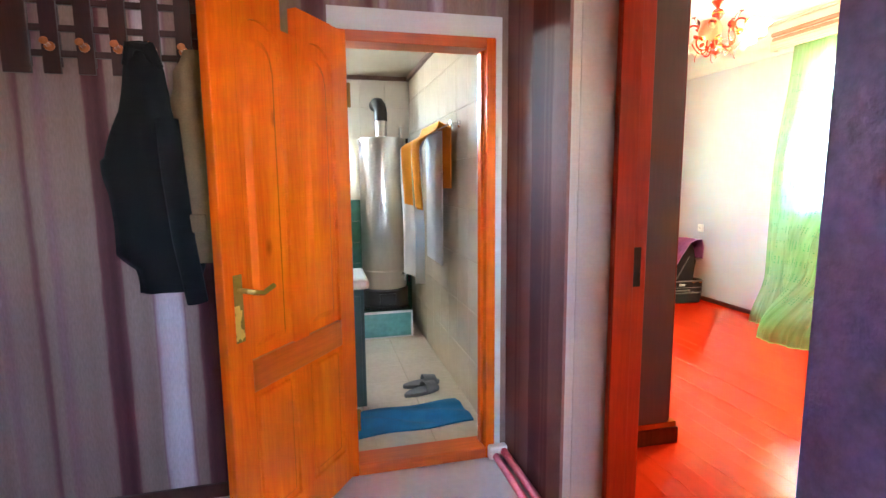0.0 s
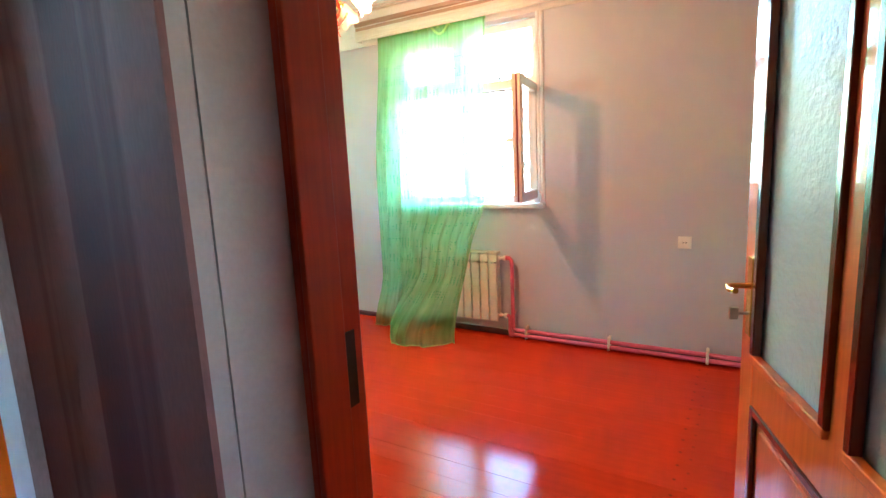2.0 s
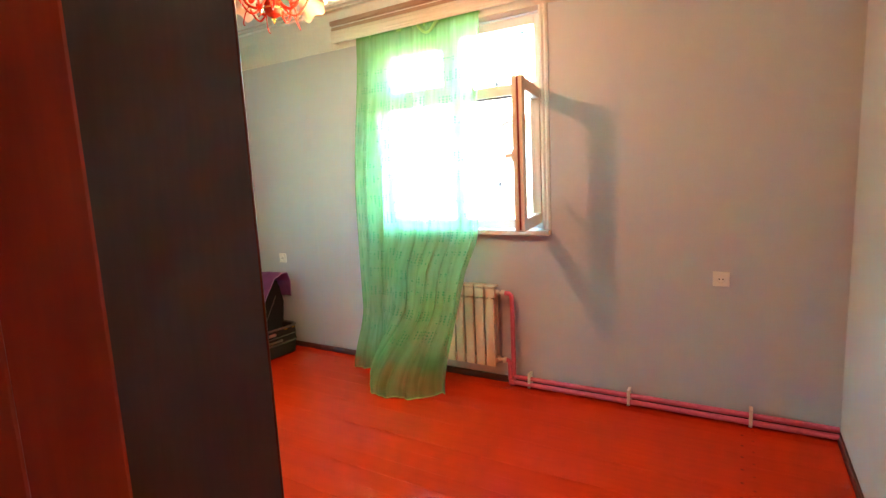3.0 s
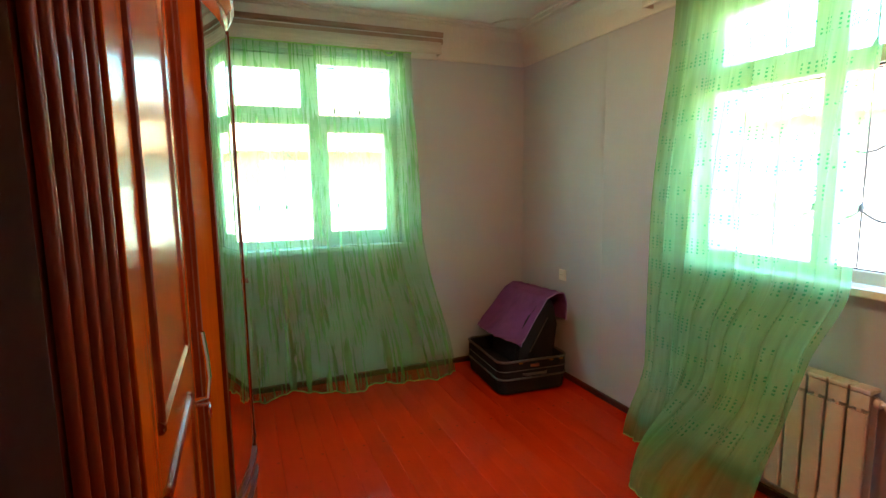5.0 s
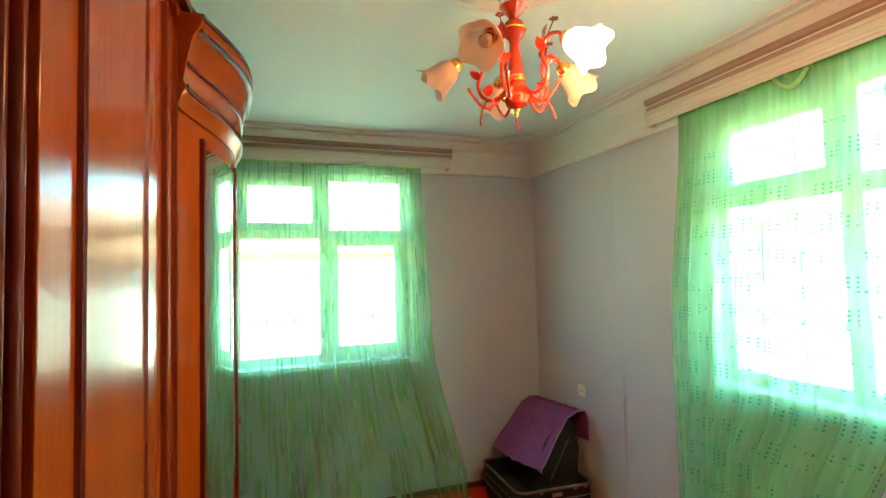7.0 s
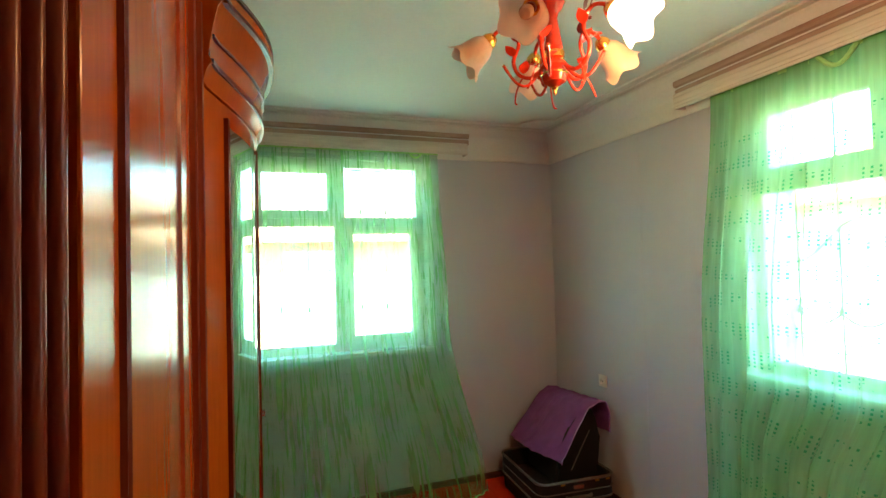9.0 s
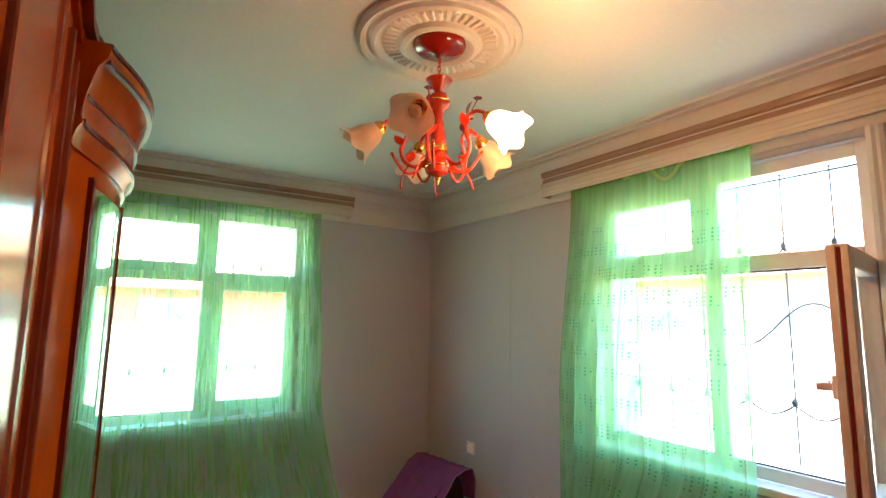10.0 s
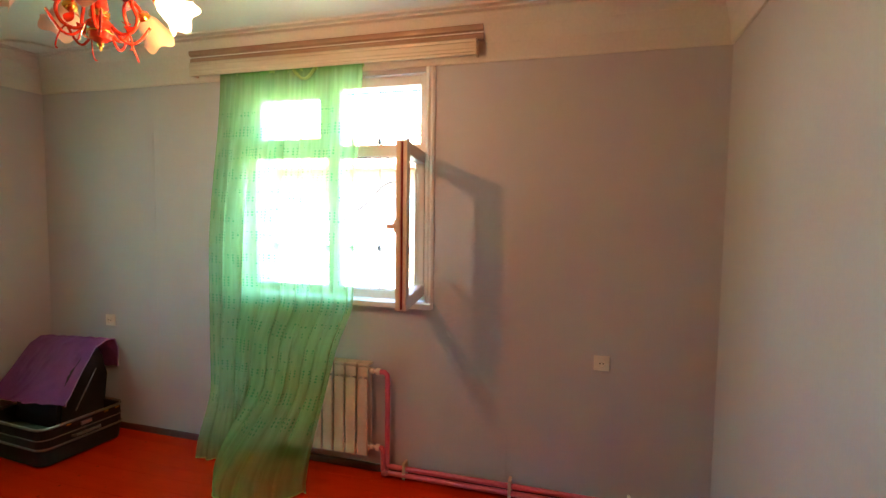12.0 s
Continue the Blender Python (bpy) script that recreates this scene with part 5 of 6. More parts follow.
def bedroom_door():
    d = thing("door_1", "open varnished brown door with textured glass panes", "door", kind="structure")
    d.matrix_world = pose(1.447, 0.865, 0.012, 0, 0, 17.5)
    Wd, Ht, t = 0.93, 2.0, 0.038
    st = 0.095
    part("stile", one_box(0, st, 0, t, 0, Ht, bevel=0.003), M_DOOR, d)
    part("stile", one_box(Wd - st, Wd, 0, t, 0, Ht, bevel=0.003), M_DOOR, d)
    mc = Wd / 2 - 0.07
    part("mullion", one_box(mc - 0.035, mc + 0.035, 0, t, 0.80, Ht - st, bevel=0.003), M_DOOR, d)
    for z0, z1 in ((0.0, 0.14), (0.72, 0.86), (Ht - st, Ht)):
        part("rail", one_box(st, Wd - st, 0, t, z0, z1, bevel=0.003), M_DOOR, d)
    for a, b in ((st, mc - 0.035), (mc + 0.035, Wd - st)):
        part("glass_pane", one_box(a, b, 0.016, 0.022, 0.86, Ht - st), M_FROST, d, "textured obscure glass")
        for y in (0.003, t - 0.003):
            s = 1 if y > 0.01 else -1
            part("glazing_bead", boxes((a, a + 0.024, y - 0.008, y + 0.008 + 0.006 * s, 0.86, Ht - st), (b - 0.024, b, y - 0.008, y + 0.008 + 0.006 * s, 0.86, Ht - st), (a + 0.024, b - 0.024, y - 0.008, y + 0.008 + 0.006 * s, Ht - st - 0.022, Ht - st), bevel=0.003), M_DOOR_DARK, d, "dark red glazing bead")
            part("glazing_sill", one_box(a, b, y - 0.008, y + 0.008 + 0.008 * s, 0.845, 0.870, bevel=0.004), M_DOOR, d)
    part("panel", one_box(st, Wd - st, 0.010, t - 0.010, 0.14, 0.72), M_DOOR, d)
    part("raised_field", one_box(st + 0.05, Wd - st - 0.05, 0.004, t - 0.004, 0.19, 0.67, bevel=0.006), M_DOOR, d)
    part("moulding", boxes((st, st + 0.022, t - 0.010, t + 0.004, 0.14, 0.72), (Wd - st - 0.022, Wd - st, t - 0.010, t + 0.004, 0.14, 0.72), (st + 0.022, Wd - st - 0.022, t - 0.010, t + 0.004, 0.14, 0.162), (st + 0.022, Wd - st - 0.022, t - 0.010, t + 0.004, 0.698, 0.72), bevel=0.003), M_DOOR_DARK, d)
    for s, y in ((1, t), (-1, 0)):
        pl = part("handle_plate", one_box(Wd - 0.075, Wd - 0.038, min(y, y + s * 0.006), max(y, y + s * 0.006), 0.905, 1.125, bevel=0.002), M_BRASS, d, "brass handle plate")
        part("lever", tube(bmesh.new(), [(Wd - 0.056, y, 1.045), (Wd - 0.056, y + s * 0.045, 1.045), (Wd - 0.062, y + s * 0.060, 1.045), (Wd - 0.085, y + s * 0.062, 1.042), (Wd - 0.120, y + s * 0.058, 1.046)], 0.008, 8), M_BRASS, pl)
        part("key", boxes((Wd - 0.060, Wd - 0.052, min(y, y + s * 0.045), max(y, y + s * 0.045), 0.964, 0.972), (Wd - 0.062, Wd - 0.050, min(y + s * 0.030, y + s * 0.052), max(y + s * 0.030, y + s * 0.052), 0.950, 0.985), bevel=0.002), M_STEEL, pl)
    for z in (0.25, 1.0, 1.75):
        part("hinge", rod((-0.008, 0.0, z - 0.05), (-0.008, 0.0, z + 0.05), 0.008), M_STEEL, d)
    return d


bedroom_door()

# ---- bathroom door and its frame ----
fr2 = thing("door_frame_2", "orange pine frame of the bathroom doorway", "door frame", kind="structure")
for name, b in (("jamb", (BX1 - 0.045, BX1, HY - 0.010, 2.54, 0, BT - 0.001)), ("jamb", (BX0, BX0 + 0.045, HY - 0.010, 2.54, 0, BT - 0.001))):
    part(name, one_box(*b, bevel=0.004), M_PINE, fr2)
part("stop", one_box(BX1 - 0.060, BX1 - 0.045, HY + 0.03, 2.50, 0.06, BT - 0.05, bevel=0.003), M_PINE, fr2)
part("head", one_box(BX0 + 0.045, BX1 - 0.045, HY - 0.010, 2.54, BT - 0.048, BT - 0.001, bevel=0.004), M_PINE_H, fr2)
part("threshold", one_box(BX0 + 0.045, BX1 - 0.045, HY - 0.010, 2.54, 0.0, 0.055, bevel=0.006), M_PINE_H, fr2)


def bathroom_door():
    d = thing("door_2", "open orange varnished pine door with arched panels", "door", kind="structure")
    ex, ey = -0.055, 1.80
    hx, hy = BX0 + 0.045, HY - 0.012
    d.matrix_world = pose(hx, hy, 0.03, 0, 0, math.degrees(math.atan2(ey - hy, ex - hx)))
    Wd, Ht, t = 0.74, 1.955, 0.038
    st = 0.105
    y0, y1 = -t, 0.0
    part("stile", one_box(0, st, y0, y1, 0, Ht, bevel=0.004), M_PINE, d)
    part("stile", one_box(Wd - st, Wd, y0, y1, 0, Ht, bevel=0.004), M_PINE, d)
    part("mullion", one_box(Wd / 2 - 0.045, Wd / 2 + 0.045, y0 + 0.001, y1 - 0.001, 0.10, Ht - 0.1, bevel=0.004), M_PINE, d)
    part("rail", one_box(st, Wd - st, y0, y1, 0, 0.15, bevel=0.004), M_PINE, d)
    part("rail", one_box(st, Wd - st, y0 - 0.001, y1 + 0.001, 0.64, 0.75, bevel=0.004), M_PINE_H, d, "darker cross rail")
    # top rail with two arched cut-outs
    for a, b in ((st, Wd / 2 - 0.045), (Wd / 2 + 0.045, Wd - st)):
        out = [(a, Ht), (b, Ht)]
        for k in range(13):
            u = b + (a - b) * k / 12
            sgn = (u - (a + b) / 2) / ((b - a) / 2)
            out.append((u, Ht - 0.20 + 0.10 * math.sqrt(max(0.0, 1 - sgn * sgn))))
        part("arched_rail", prism(bmesh.new(), out, lambda u, v, k: (u, y1 if k else y0, v)), M_PINE, d)
        part("panel", one_box(a, b, y0 + 0.015, y1 - 0.015, 0.75, Ht - 0.08), M_PINE, d)
        fld = [(a + 0.035, 0.79), (b - 0.035, 0.79)]
        for k in range(13):
            u = b - 0.035 + (a - b + 0.07) * k / 12
            sgn = (u - (a + b) / 2) / ((b - a - 0.07) / 2)
            fld.append((u, Ht - 0.245 + 0.09 * math.sqrt(max(0.0, 1 - sgn * sgn))))
        cu, cv = (a + b) / 2, 1.30
        for ym, yf in (((y0 + y1) / 2, y1 - 0.002), ((y0 + y1) / 2, y0 + 0.002)):
            part("raised_field", prism(bmesh.new(), fld, lambda u, v, k: (cu + (u - cu) * (0.74 if k else 1.12), yf if k else ym, cv + (v - cv) * (0.95 if k else 1.02))), M_PINE, d)
        part("panel", one_box(a, b, y0 + 0.015, y1 - 0.015, 0.15, 0.64), M_PINE, d)
        part("raised_field", one_box(a + 0.022, b - 0.022, y0 + 0.002, y1 - 0.002, 0.175, 0.615, bevel=0.012), M_PINE, d)
    for s, y in ((1, y1), (-1, y0)):
        pl = part("handle_plate", one_box(Wd - 0.072, Wd - 0.036, min(y, y + s * 0.005), max(y, y + s * 0.005), 0.83, 1.05, bevel=0.002), M_BRASS, d, "brass handle plate")
        part("lever", tube(bmesh.new(), [(Wd - 0.054, y, 1.0), (Wd - 0.054, y + s * 0.045, 1.0), (Wd - 0.066, y + s * 0.055, 0.995), (Wd - 0.11, y + s * 0.055, 0.985), (Wd - 0.165, y + s * 0.05, 0.998)], 0.009, 8), M_BRASS, pl)
    for z in (0.25, 1.70):
        part("hinge", rod((0.0, 0.006, z - 0.05), (0.0, 0.006, z + 0.05), 0.008), M_BRASS, d)
    return d


bathroom_door()

# ---- hall: pipes, coat rack, coats ----
hp2 = thing("heating_pipe", "dusky pink heating pipes along the hall floor", "heating pipe")
for x, z in ((HX - 0.022, 0.045), (HX - 0.062, 0.022)):
    part("pipe", tube(bmesh.new(), [(x, HY - 0.005, z), (x, 2.0, z), (x, 1.86, z)], 0.018, 10), M_PINK, hp2, smooth=True)
part("elbow", boxes((HX - 0.095, HX - 0.002, HY - 0.045, HY - 0.002, 0.004, 0.07), bevel=0.008), M_SOCKET, hp2, "cream pipe collar")


def coat_rack():
    r = thing("coat_rack", "dark wooden wall coat rack with copper hooks", "coat rack")
    y = HY - 0.002
    for z in (1.845, 1.935, 2.03):
        part("slat", one_box(-0.84, -0.02, y - 0.026, y - 0.010, z - 0.012, z + 0.012, bevel=0.002), M_RACK, r)
    for i in range(8):
        x = -0.80 + i * 0.112
        wdt = 0.028 if i else 0.045
        part("post", one_box(x - wdt, x + wdt, y - 0.040, y - 0.027, 1.77, 2.10, bevel=0.002), M_RACK, r)
        part("spacer", one_box(x - wdt * 0.8, x + wdt * 0.8, y - 0.010, y, 1.80, 2.06), M_RACK, r)
        if i > 0:
            bm = lathe(bmesh.new(), [(0.018, 0), (0.018, 0.006), (0.009, 0.010), (0.008, 0.035), (0.015, 0.045), (0.001, 0.052)], (x, y - 0.040, 1.865), 12, (0, -1, 0.25))
            part("hook", bm, M_COPPER, r, "copper knob hook", smooth=True)
    return r


coat_rack()


def hanging(name, label, cat, mat, cx, yb, ztop, outline, depth, seed):
    """A garment that hangs from one point; outline gives (z below the top, half width left, half width right)."""
    g = thing(name, label, cat)

    def at(u, v):
        t = v * (len(outline) - 1)
        i = min(int(t), len(outline) - 2)
        f = t - i
        d, a, b = (outline[i][k] + f * (outline[i + 1][k] - outline[i][k]) for k in range(3))
        ang = 2 * math.pi * u
        half = (a + b) / 2
        cxx = cx + (b - a) / 2
        rip = 1 + 0.16 * math.sin(ang * 5 + seed + v * 3) * smooth01(v * 2) + 0.07 * math.sin(ang * 9 + v * 7)
        return (cxx + half * math.cos(ang) * (1 + 0.04 * math.sin(v * 25 + seed)), yb - depth - depth * math.sin(ang) * rip * (0.5 + 0.5 * smooth01(v * 3)), ztop - d)
    bm = sheet(40, 40, at)
    bmesh.ops.remove_doubles(bm, verts=bm.verts, dist=0.0005)
    part("cloth", bm, mat, g, smooth=True)
    return g


coat = hanging("black_coat", "black coat hanging from a hook of the rack", "coat", M_COAT, -0.375, HY - 0.045, 1.88,
               [(0.0, 0.035, 0.045), (0.10, 0.065, 0.075), (0.25, 0.09, 0.10), (0.40, 0.15, 0.12), (0.43, 0.165, 0.125), (0.55, 0.15, 0.14), (0.78, 0.14, 0.16), (0.84, 0.08, 0.17), (0.93, 0.07, 0.15)], 0.055, 0.3)
part("sleeve", tube(bmesh.new(), [(-0.30, HY - 0.12, 1.60), (-0.285, HY - 0.145, 1.40), (-0.265, HY - 0.15, 1.15), (-0.235, HY - 0.14, 0.905)], 0.045, 12, 0.85), M_COAT, coat, smooth=True)
part("collar", tube(bmesh.new(), [(-0.42, HY - 0.10, 1.80), (-0.40, HY - 0.13, 1.86), (-0.35, HY - 0.13, 1.86), (-0.32, HY - 0.10, 1.79)], 0.022, 8), M_COAT, coat, smooth=True)
tan = hanging("tan_jacket", "tan jacket hanging behind the open door", "jacket", M_TAN, -0.20, HY - 0.045, 1.86,
              [(0.0, 0.03, 0.05), (0.08, 0.07, 0.09), (0.20, 0.09, 0.12), (0.50, 0.08, 0.14), (0.80, 0.09, 0.15)], 0.05, 1.9)
part("pocket", one_box(-0.27, -0.18, HY - 0.165, HY - 0.145, 1.18, 1.25, bevel=0.006), M_TAN, tan)

# ---- bathroom ----
BXW, BYN, BZ = -0.75, 4.98, 2.32
setting(part("wall_bathroom_west", boxes((BXW - 0.12, BXW, 2.56, 5.1, 0, 2.7)), M_TILE_WHITE), "white tiled bathroom wall", "wall")
setting(part("wall_bathroom_north", boxes((BXW, -0.52, BYN, 5.12, 0, 2.7), (0.31, HX + 0.012, BYN, 5.12, 0, 2.7), (-0.52, 0.31, BYN, 5.12, 0, 1.86), (-0.52, 0.31, BYN, 5.12, 2.27, 2.7)), M_GROUT), "tiled bathroom end wall with a small window", "wall")
setting(part("ceiling_bathroom", one_box(BXW, HX + 0.012, 2.56, BYN, BZ, BZ + 0.1), M_PANEL), "brownish panelled bathroom ceiling", "ceiling")
setting(part("floor_bathroom", one_box(BXW, HX + 0.012, 2.56, BYN, -0.2, 0.004), M_GROUT), "grey grout of the bathroom floor", "floor")
bm = bmesh.new()
box(bm, BXW, HX, BYN - 0.03, BYN - 0.009, BZ - 0.035, BZ), box(bm, HX - 0.03, HX - 0.008, 2.57, BYN - 0.03, BZ - 0.035, BZ)
setting(part("ceiling_trim", bm, M_BROWN_TRIM), "brown strip under the bathroom ceiling", "trim")
bw = thing("window_3", "small frosted bathroom window letting in daylight", "window", (-0.105, 5.03, 2.065), kind="structure")
part("window_frame", boxes((-0.415, -0.375, -0.02, 0.02, -0.205, 0.205), (0.375, 0.415, -0.02, 0.02, -0.205, 0.205), (-0.375, 0.375, -0.02, 0.02, -0.205, -0.165), (-0.375, 0.375, -0.02, 0.02, 0.165, 0.205), (-0.02, 0.02, -0.02, 0.02, -0.165, 0.165), bevel=0.003), M_PVC, bw)
for xa, xb in ((-0.375, -0.02), (0.02, 0.375)):
    p = part("pane", one_box(xa, xb, -0.003, 0.003, -0.165, 0.165), M_GLASS, bw)
    p.visible_shadow = False


def boiler():
    b = thing("boiler", "tall silver wood-fired water boiler with a black flue", "boiler", (0.80, 4.74, -0.055))
    part("platform_plate", lathe(bmesh.new(), [(0.215, 0.305), (0.215, 0.32), (0.20, 0.325)], seg=32), M_BLACK, b)
    part("firebox", lathe(bmesh.new(), [(0.205, 0.305), (0.21, 0.33), (0.21, 0.46), (0.19, 0.475)], seg=36), M_BLACK, b, "black cast-iron firebox", smooth=True)
    part("tank", lathe(bmesh.new(), [(0.19, 0.47), (0.20, 0.49), (0.20, 1.78), (0.192, 1.80), (0.06, 1.815), (0.05, 1.815)], seg=48), M_STEEL, b, "brushed steel tank", smooth=True)
    part("band", lathe(bmesh.new(), [(0.2015, 0.62), (0.2035, 0.625), (0.2035, 0.635), (0.2015, 0.64)], seg=48), M_STEEL, b)
    part("flue_collar", lathe(bmesh.new(), [(0.050, 1.81), (0.050, 1.955), (0.046, 1.96)], seg=24), M_STEEL, b, smooth=True)
    part("flue", tube(bmesh.new(), [(0, 0, 1.95), (0, 0, 2.03), (-0.005, 0.02, 2.075), (-0.012, 0.07, 2.105), (-0.02, 0.13, 2.115), (-0.02, 0.24, 2.115)], 0.056, 16), M_BLACK, b, "black flue elbow", smooth=True)
    part("thermometer", rod((0.165, -0.05, 1.80), (0.165, -0.05, 1.90), 0.014), M_STEEL, b)
    part("bracket", one_box(-0.215, -0.19, -0.06, -0.02, 1.74, 1.79, bevel=0.003), M_STEEL, b)
    part("tap", tube(bmesh.new(), [(0.13, -0.16, 0.60), (0.145, -0.21, 0.60), (0.15, -0.225, 0.58), (0.15, -0.225, 0.56)], 0.010, 8), M_CHROME, b)
    part("tap_handle", one_box(0.13, 0.17, -0.222, -0.210, 0.615, 0.628, bevel=0.003), M_BLACK, b)
    part("fire_door", one_box(-0.07, 0.07, -0.222, -0.195, 0.345, 0.44, bevel=0.006), M_BLACK, b)
    part("pipe", rod((0.225, -0.02, 0.50), (0.225, -0.02, 1.80), 0.012), M_BLACK, b)
    return b


boiler()
pf = thing("boiler_platform", "low aqua tiled platform with white edges", "platform", (0.545, 4.47, 0))
part("core", one_box(0.0, 0.46, 0.0, 0.50, 0.004, 0.24), M_GROUT, pf)
part("front_tile", one_box(0.014, 0.446, -0.008, 0.0, 0.02, 0.226, bevel=0.002), M_TILE_AQUA, pf)
part("edge", boxes((-0.002, 0.462, -0.010, 0.01, 0.226, 0.243), (-0.002, 0.014, -0.010, 0.0, 0.004, 0.226), (0.446, 0.462, -0.010, 0.0, 0.004, 0.226), (0.014, 0.446, -0.010, 0.0, 0.004, 0.02)), M_CERAMIC, pf, "white edge strip")
part("top_tile", one_box(0.0, 0.46, 0.01, 0.50, 0.24, 0.247), M_TILE_GREEN, pf)


def sink():
    s = thing("washbasin", "white ceramic washbasin on a dark cabinet", "washbasin", (0.23, 3.20, 0))
    part("basin", boxes((-0.25, 0.27, -0.2, 0.22, 0.76, 0.82), bevel=0.02), M_CERAMIC, s)
    part("bowl", lathe(bmesh.new(), [(0.17, 0.824), (0.15, 0.822), (0.12, 0.821), (0.001, 0.8205)], (0, 0, 0), 24), M_CERAMIC, s)
    part("cabinet", boxes((-0.22, 0.24, -0.16, 0.20, 0.05, 0.758), bevel=0.004), M_CABINET, s)
    part("cabinet_door", one_box(-0.20, 0.22, -0.172, -0.16, 0.10, 0.72, bevel=0.004), M_CABINET, s)
    for x in (-0.18, 0.20):
        part("foot", rod((x, -0.10, 0.004), (x, -0.10, 0.05), 0.018), M_CERAMIC, s)
        part("foot", rod((x, 0.15, 0.004), (x, 0.15, 0.05), 0.018), M_CERAMIC, s)
    part("tap", tube(bmesh.new(), [(0.1, 0.17, 0.82), (0.1, 0.17, 0.93), (0.09, 0.13, 0.96), (0.08, 0.06, 0.94)], 0.014, 8), M_BLACK, s, "dark tap")
    return s


sink()

rail = thing("towel_rail", "chrome towel rail on the tiled wall", "towel rail")
RY0, RY1, RZ, RX = 3.20, 3.98, 1.71, HX - 0.075
part("bar", rod((RX, RY0, RZ), (RX, RY1, RZ), 0.009), M_CHROME, rail)
for y in (RY0, RY1):
    part("bracket", lathe(bmesh.new(), [(0.024, 0), (0.024, 0.008), (0.012, 0.014), (0.010, 0.045), (0.018, 0.05), (0.018, 0.064), (0.001, 0.068)], (HX - 0.009, y, RZ), 16, (-1, 0, 0)), M_CHROME, rail, smooth=True)


def towel(name, label, mat, ya, yb, zf, zb, seed, lift=0.0, full=0.0):
    t = thing(name, label, "towel")

    def at(u, v):
        total = (RZ - zf) + (RZ - zb)
        s = v * total
        y = ya + u * (yb - ya)
        r = 0.014 + lift
        wob = 0.012 * math.sin(u * 11 + seed) + 0.006 * math.sin(u * 23 + seed * 2)
        if s < RZ - zf:
            k = 1 - s / (RZ - zf)
            z = zf + s
            return (RX - r - 0.02 * (1 - k) - (abs(wob) + full + 0.10 * (0.5 + 0.5 * math.sin(u * 6.5 + seed))) * smooth01((RZ - z) / 0.12), y + 0.02 * math.sin(z * 9 + seed) * smooth01((RZ - z) / 0.3), z + 0.02 * math.sin(u * 7 + seed) * smooth01((RZ - z) / 0.3) + (r if s > RZ - zf - 0.02 else 0))
        z = RZ - (s - (RZ - zf))
        return (RX + r + 0.4 * abs(wob) * 0.5, y, z)
    part("cloth", sheet(26, 46, at, 0.006), mat, t, smooth=True)
    return t


towel("orange_towel", "orange towel hanging over the rail", M_ORANGE, 3.27, 3.80, 1.19, 1.32, 0.5, 0.014, 0.060)
towel("white_towel", "white towel hanging low over the rail", M_WHITE_CLOTH, 3.45, 3.94, 0.66, 0.80, 1.7, 0.0, 0.05)


def slipper(x, y, rz):
    s = thing("slipper", "grey rubber bath slipper on the tiled floor", "slipper", (x, y, 0.008), group="bath slippers", rz=rz)
    out = []
    for k in range(20):
        a = 2 * math.pi * k / 20
        out.append((0.13 * math.cos(a), (0.046 + 0.008 * math.cos(a)) * math.sin(a)))
    bm = prism(bmesh.new(), out, lambda u, v, k: (u, v, 0.026 if k else 0.0))
    bmesh.ops.bevel(bm, geom=list(bm.edges), offset=0.004, segments=1, affect="EDGES")
    part("sole", bm, M_SLIPPER, s)
    part("strap", sheet(14, 6, lambda u, v: (0.01 + 0.085 * v, 0.052 * math.cos(math.pi * u) * (1 - 0.1 * v), 0.014 + (0.062 - 0.012 * v) * math.sin(math.pi * u)), 0.006), M_SLIPPER, s, smooth=True)
    return s


slipper(0.86, 3.36, 8)
slipper(0.84, 3.24, 20)
mat_ = thing("bath_mat", "crumpled blue bath mat inside the doorway", "bath mat")
part("woven_body", sheet(46, 26, lambda u, v: (0.02 + 1.03 * u - 0.03 * v, 2.72 + 0.30 * v + 0.06 * u + 0.012 * math.sin(u * 15), 0.020 + 0.016 * abs(math.sin(u * 7.0 + v * 4.2)) * math.sin(math.pi * v) + 0.010 * math.sin(u * 19 + v * 11) * math.sin(math.pi * v)), 0.011), M_BLUE, mat_, smooth=True)

# ---- outdoors ----
setting(part("ground", one_box(-600, 600, -600, 600, -0.75, -0.45), M_GROUND), "dusty yard around the house", "ground")


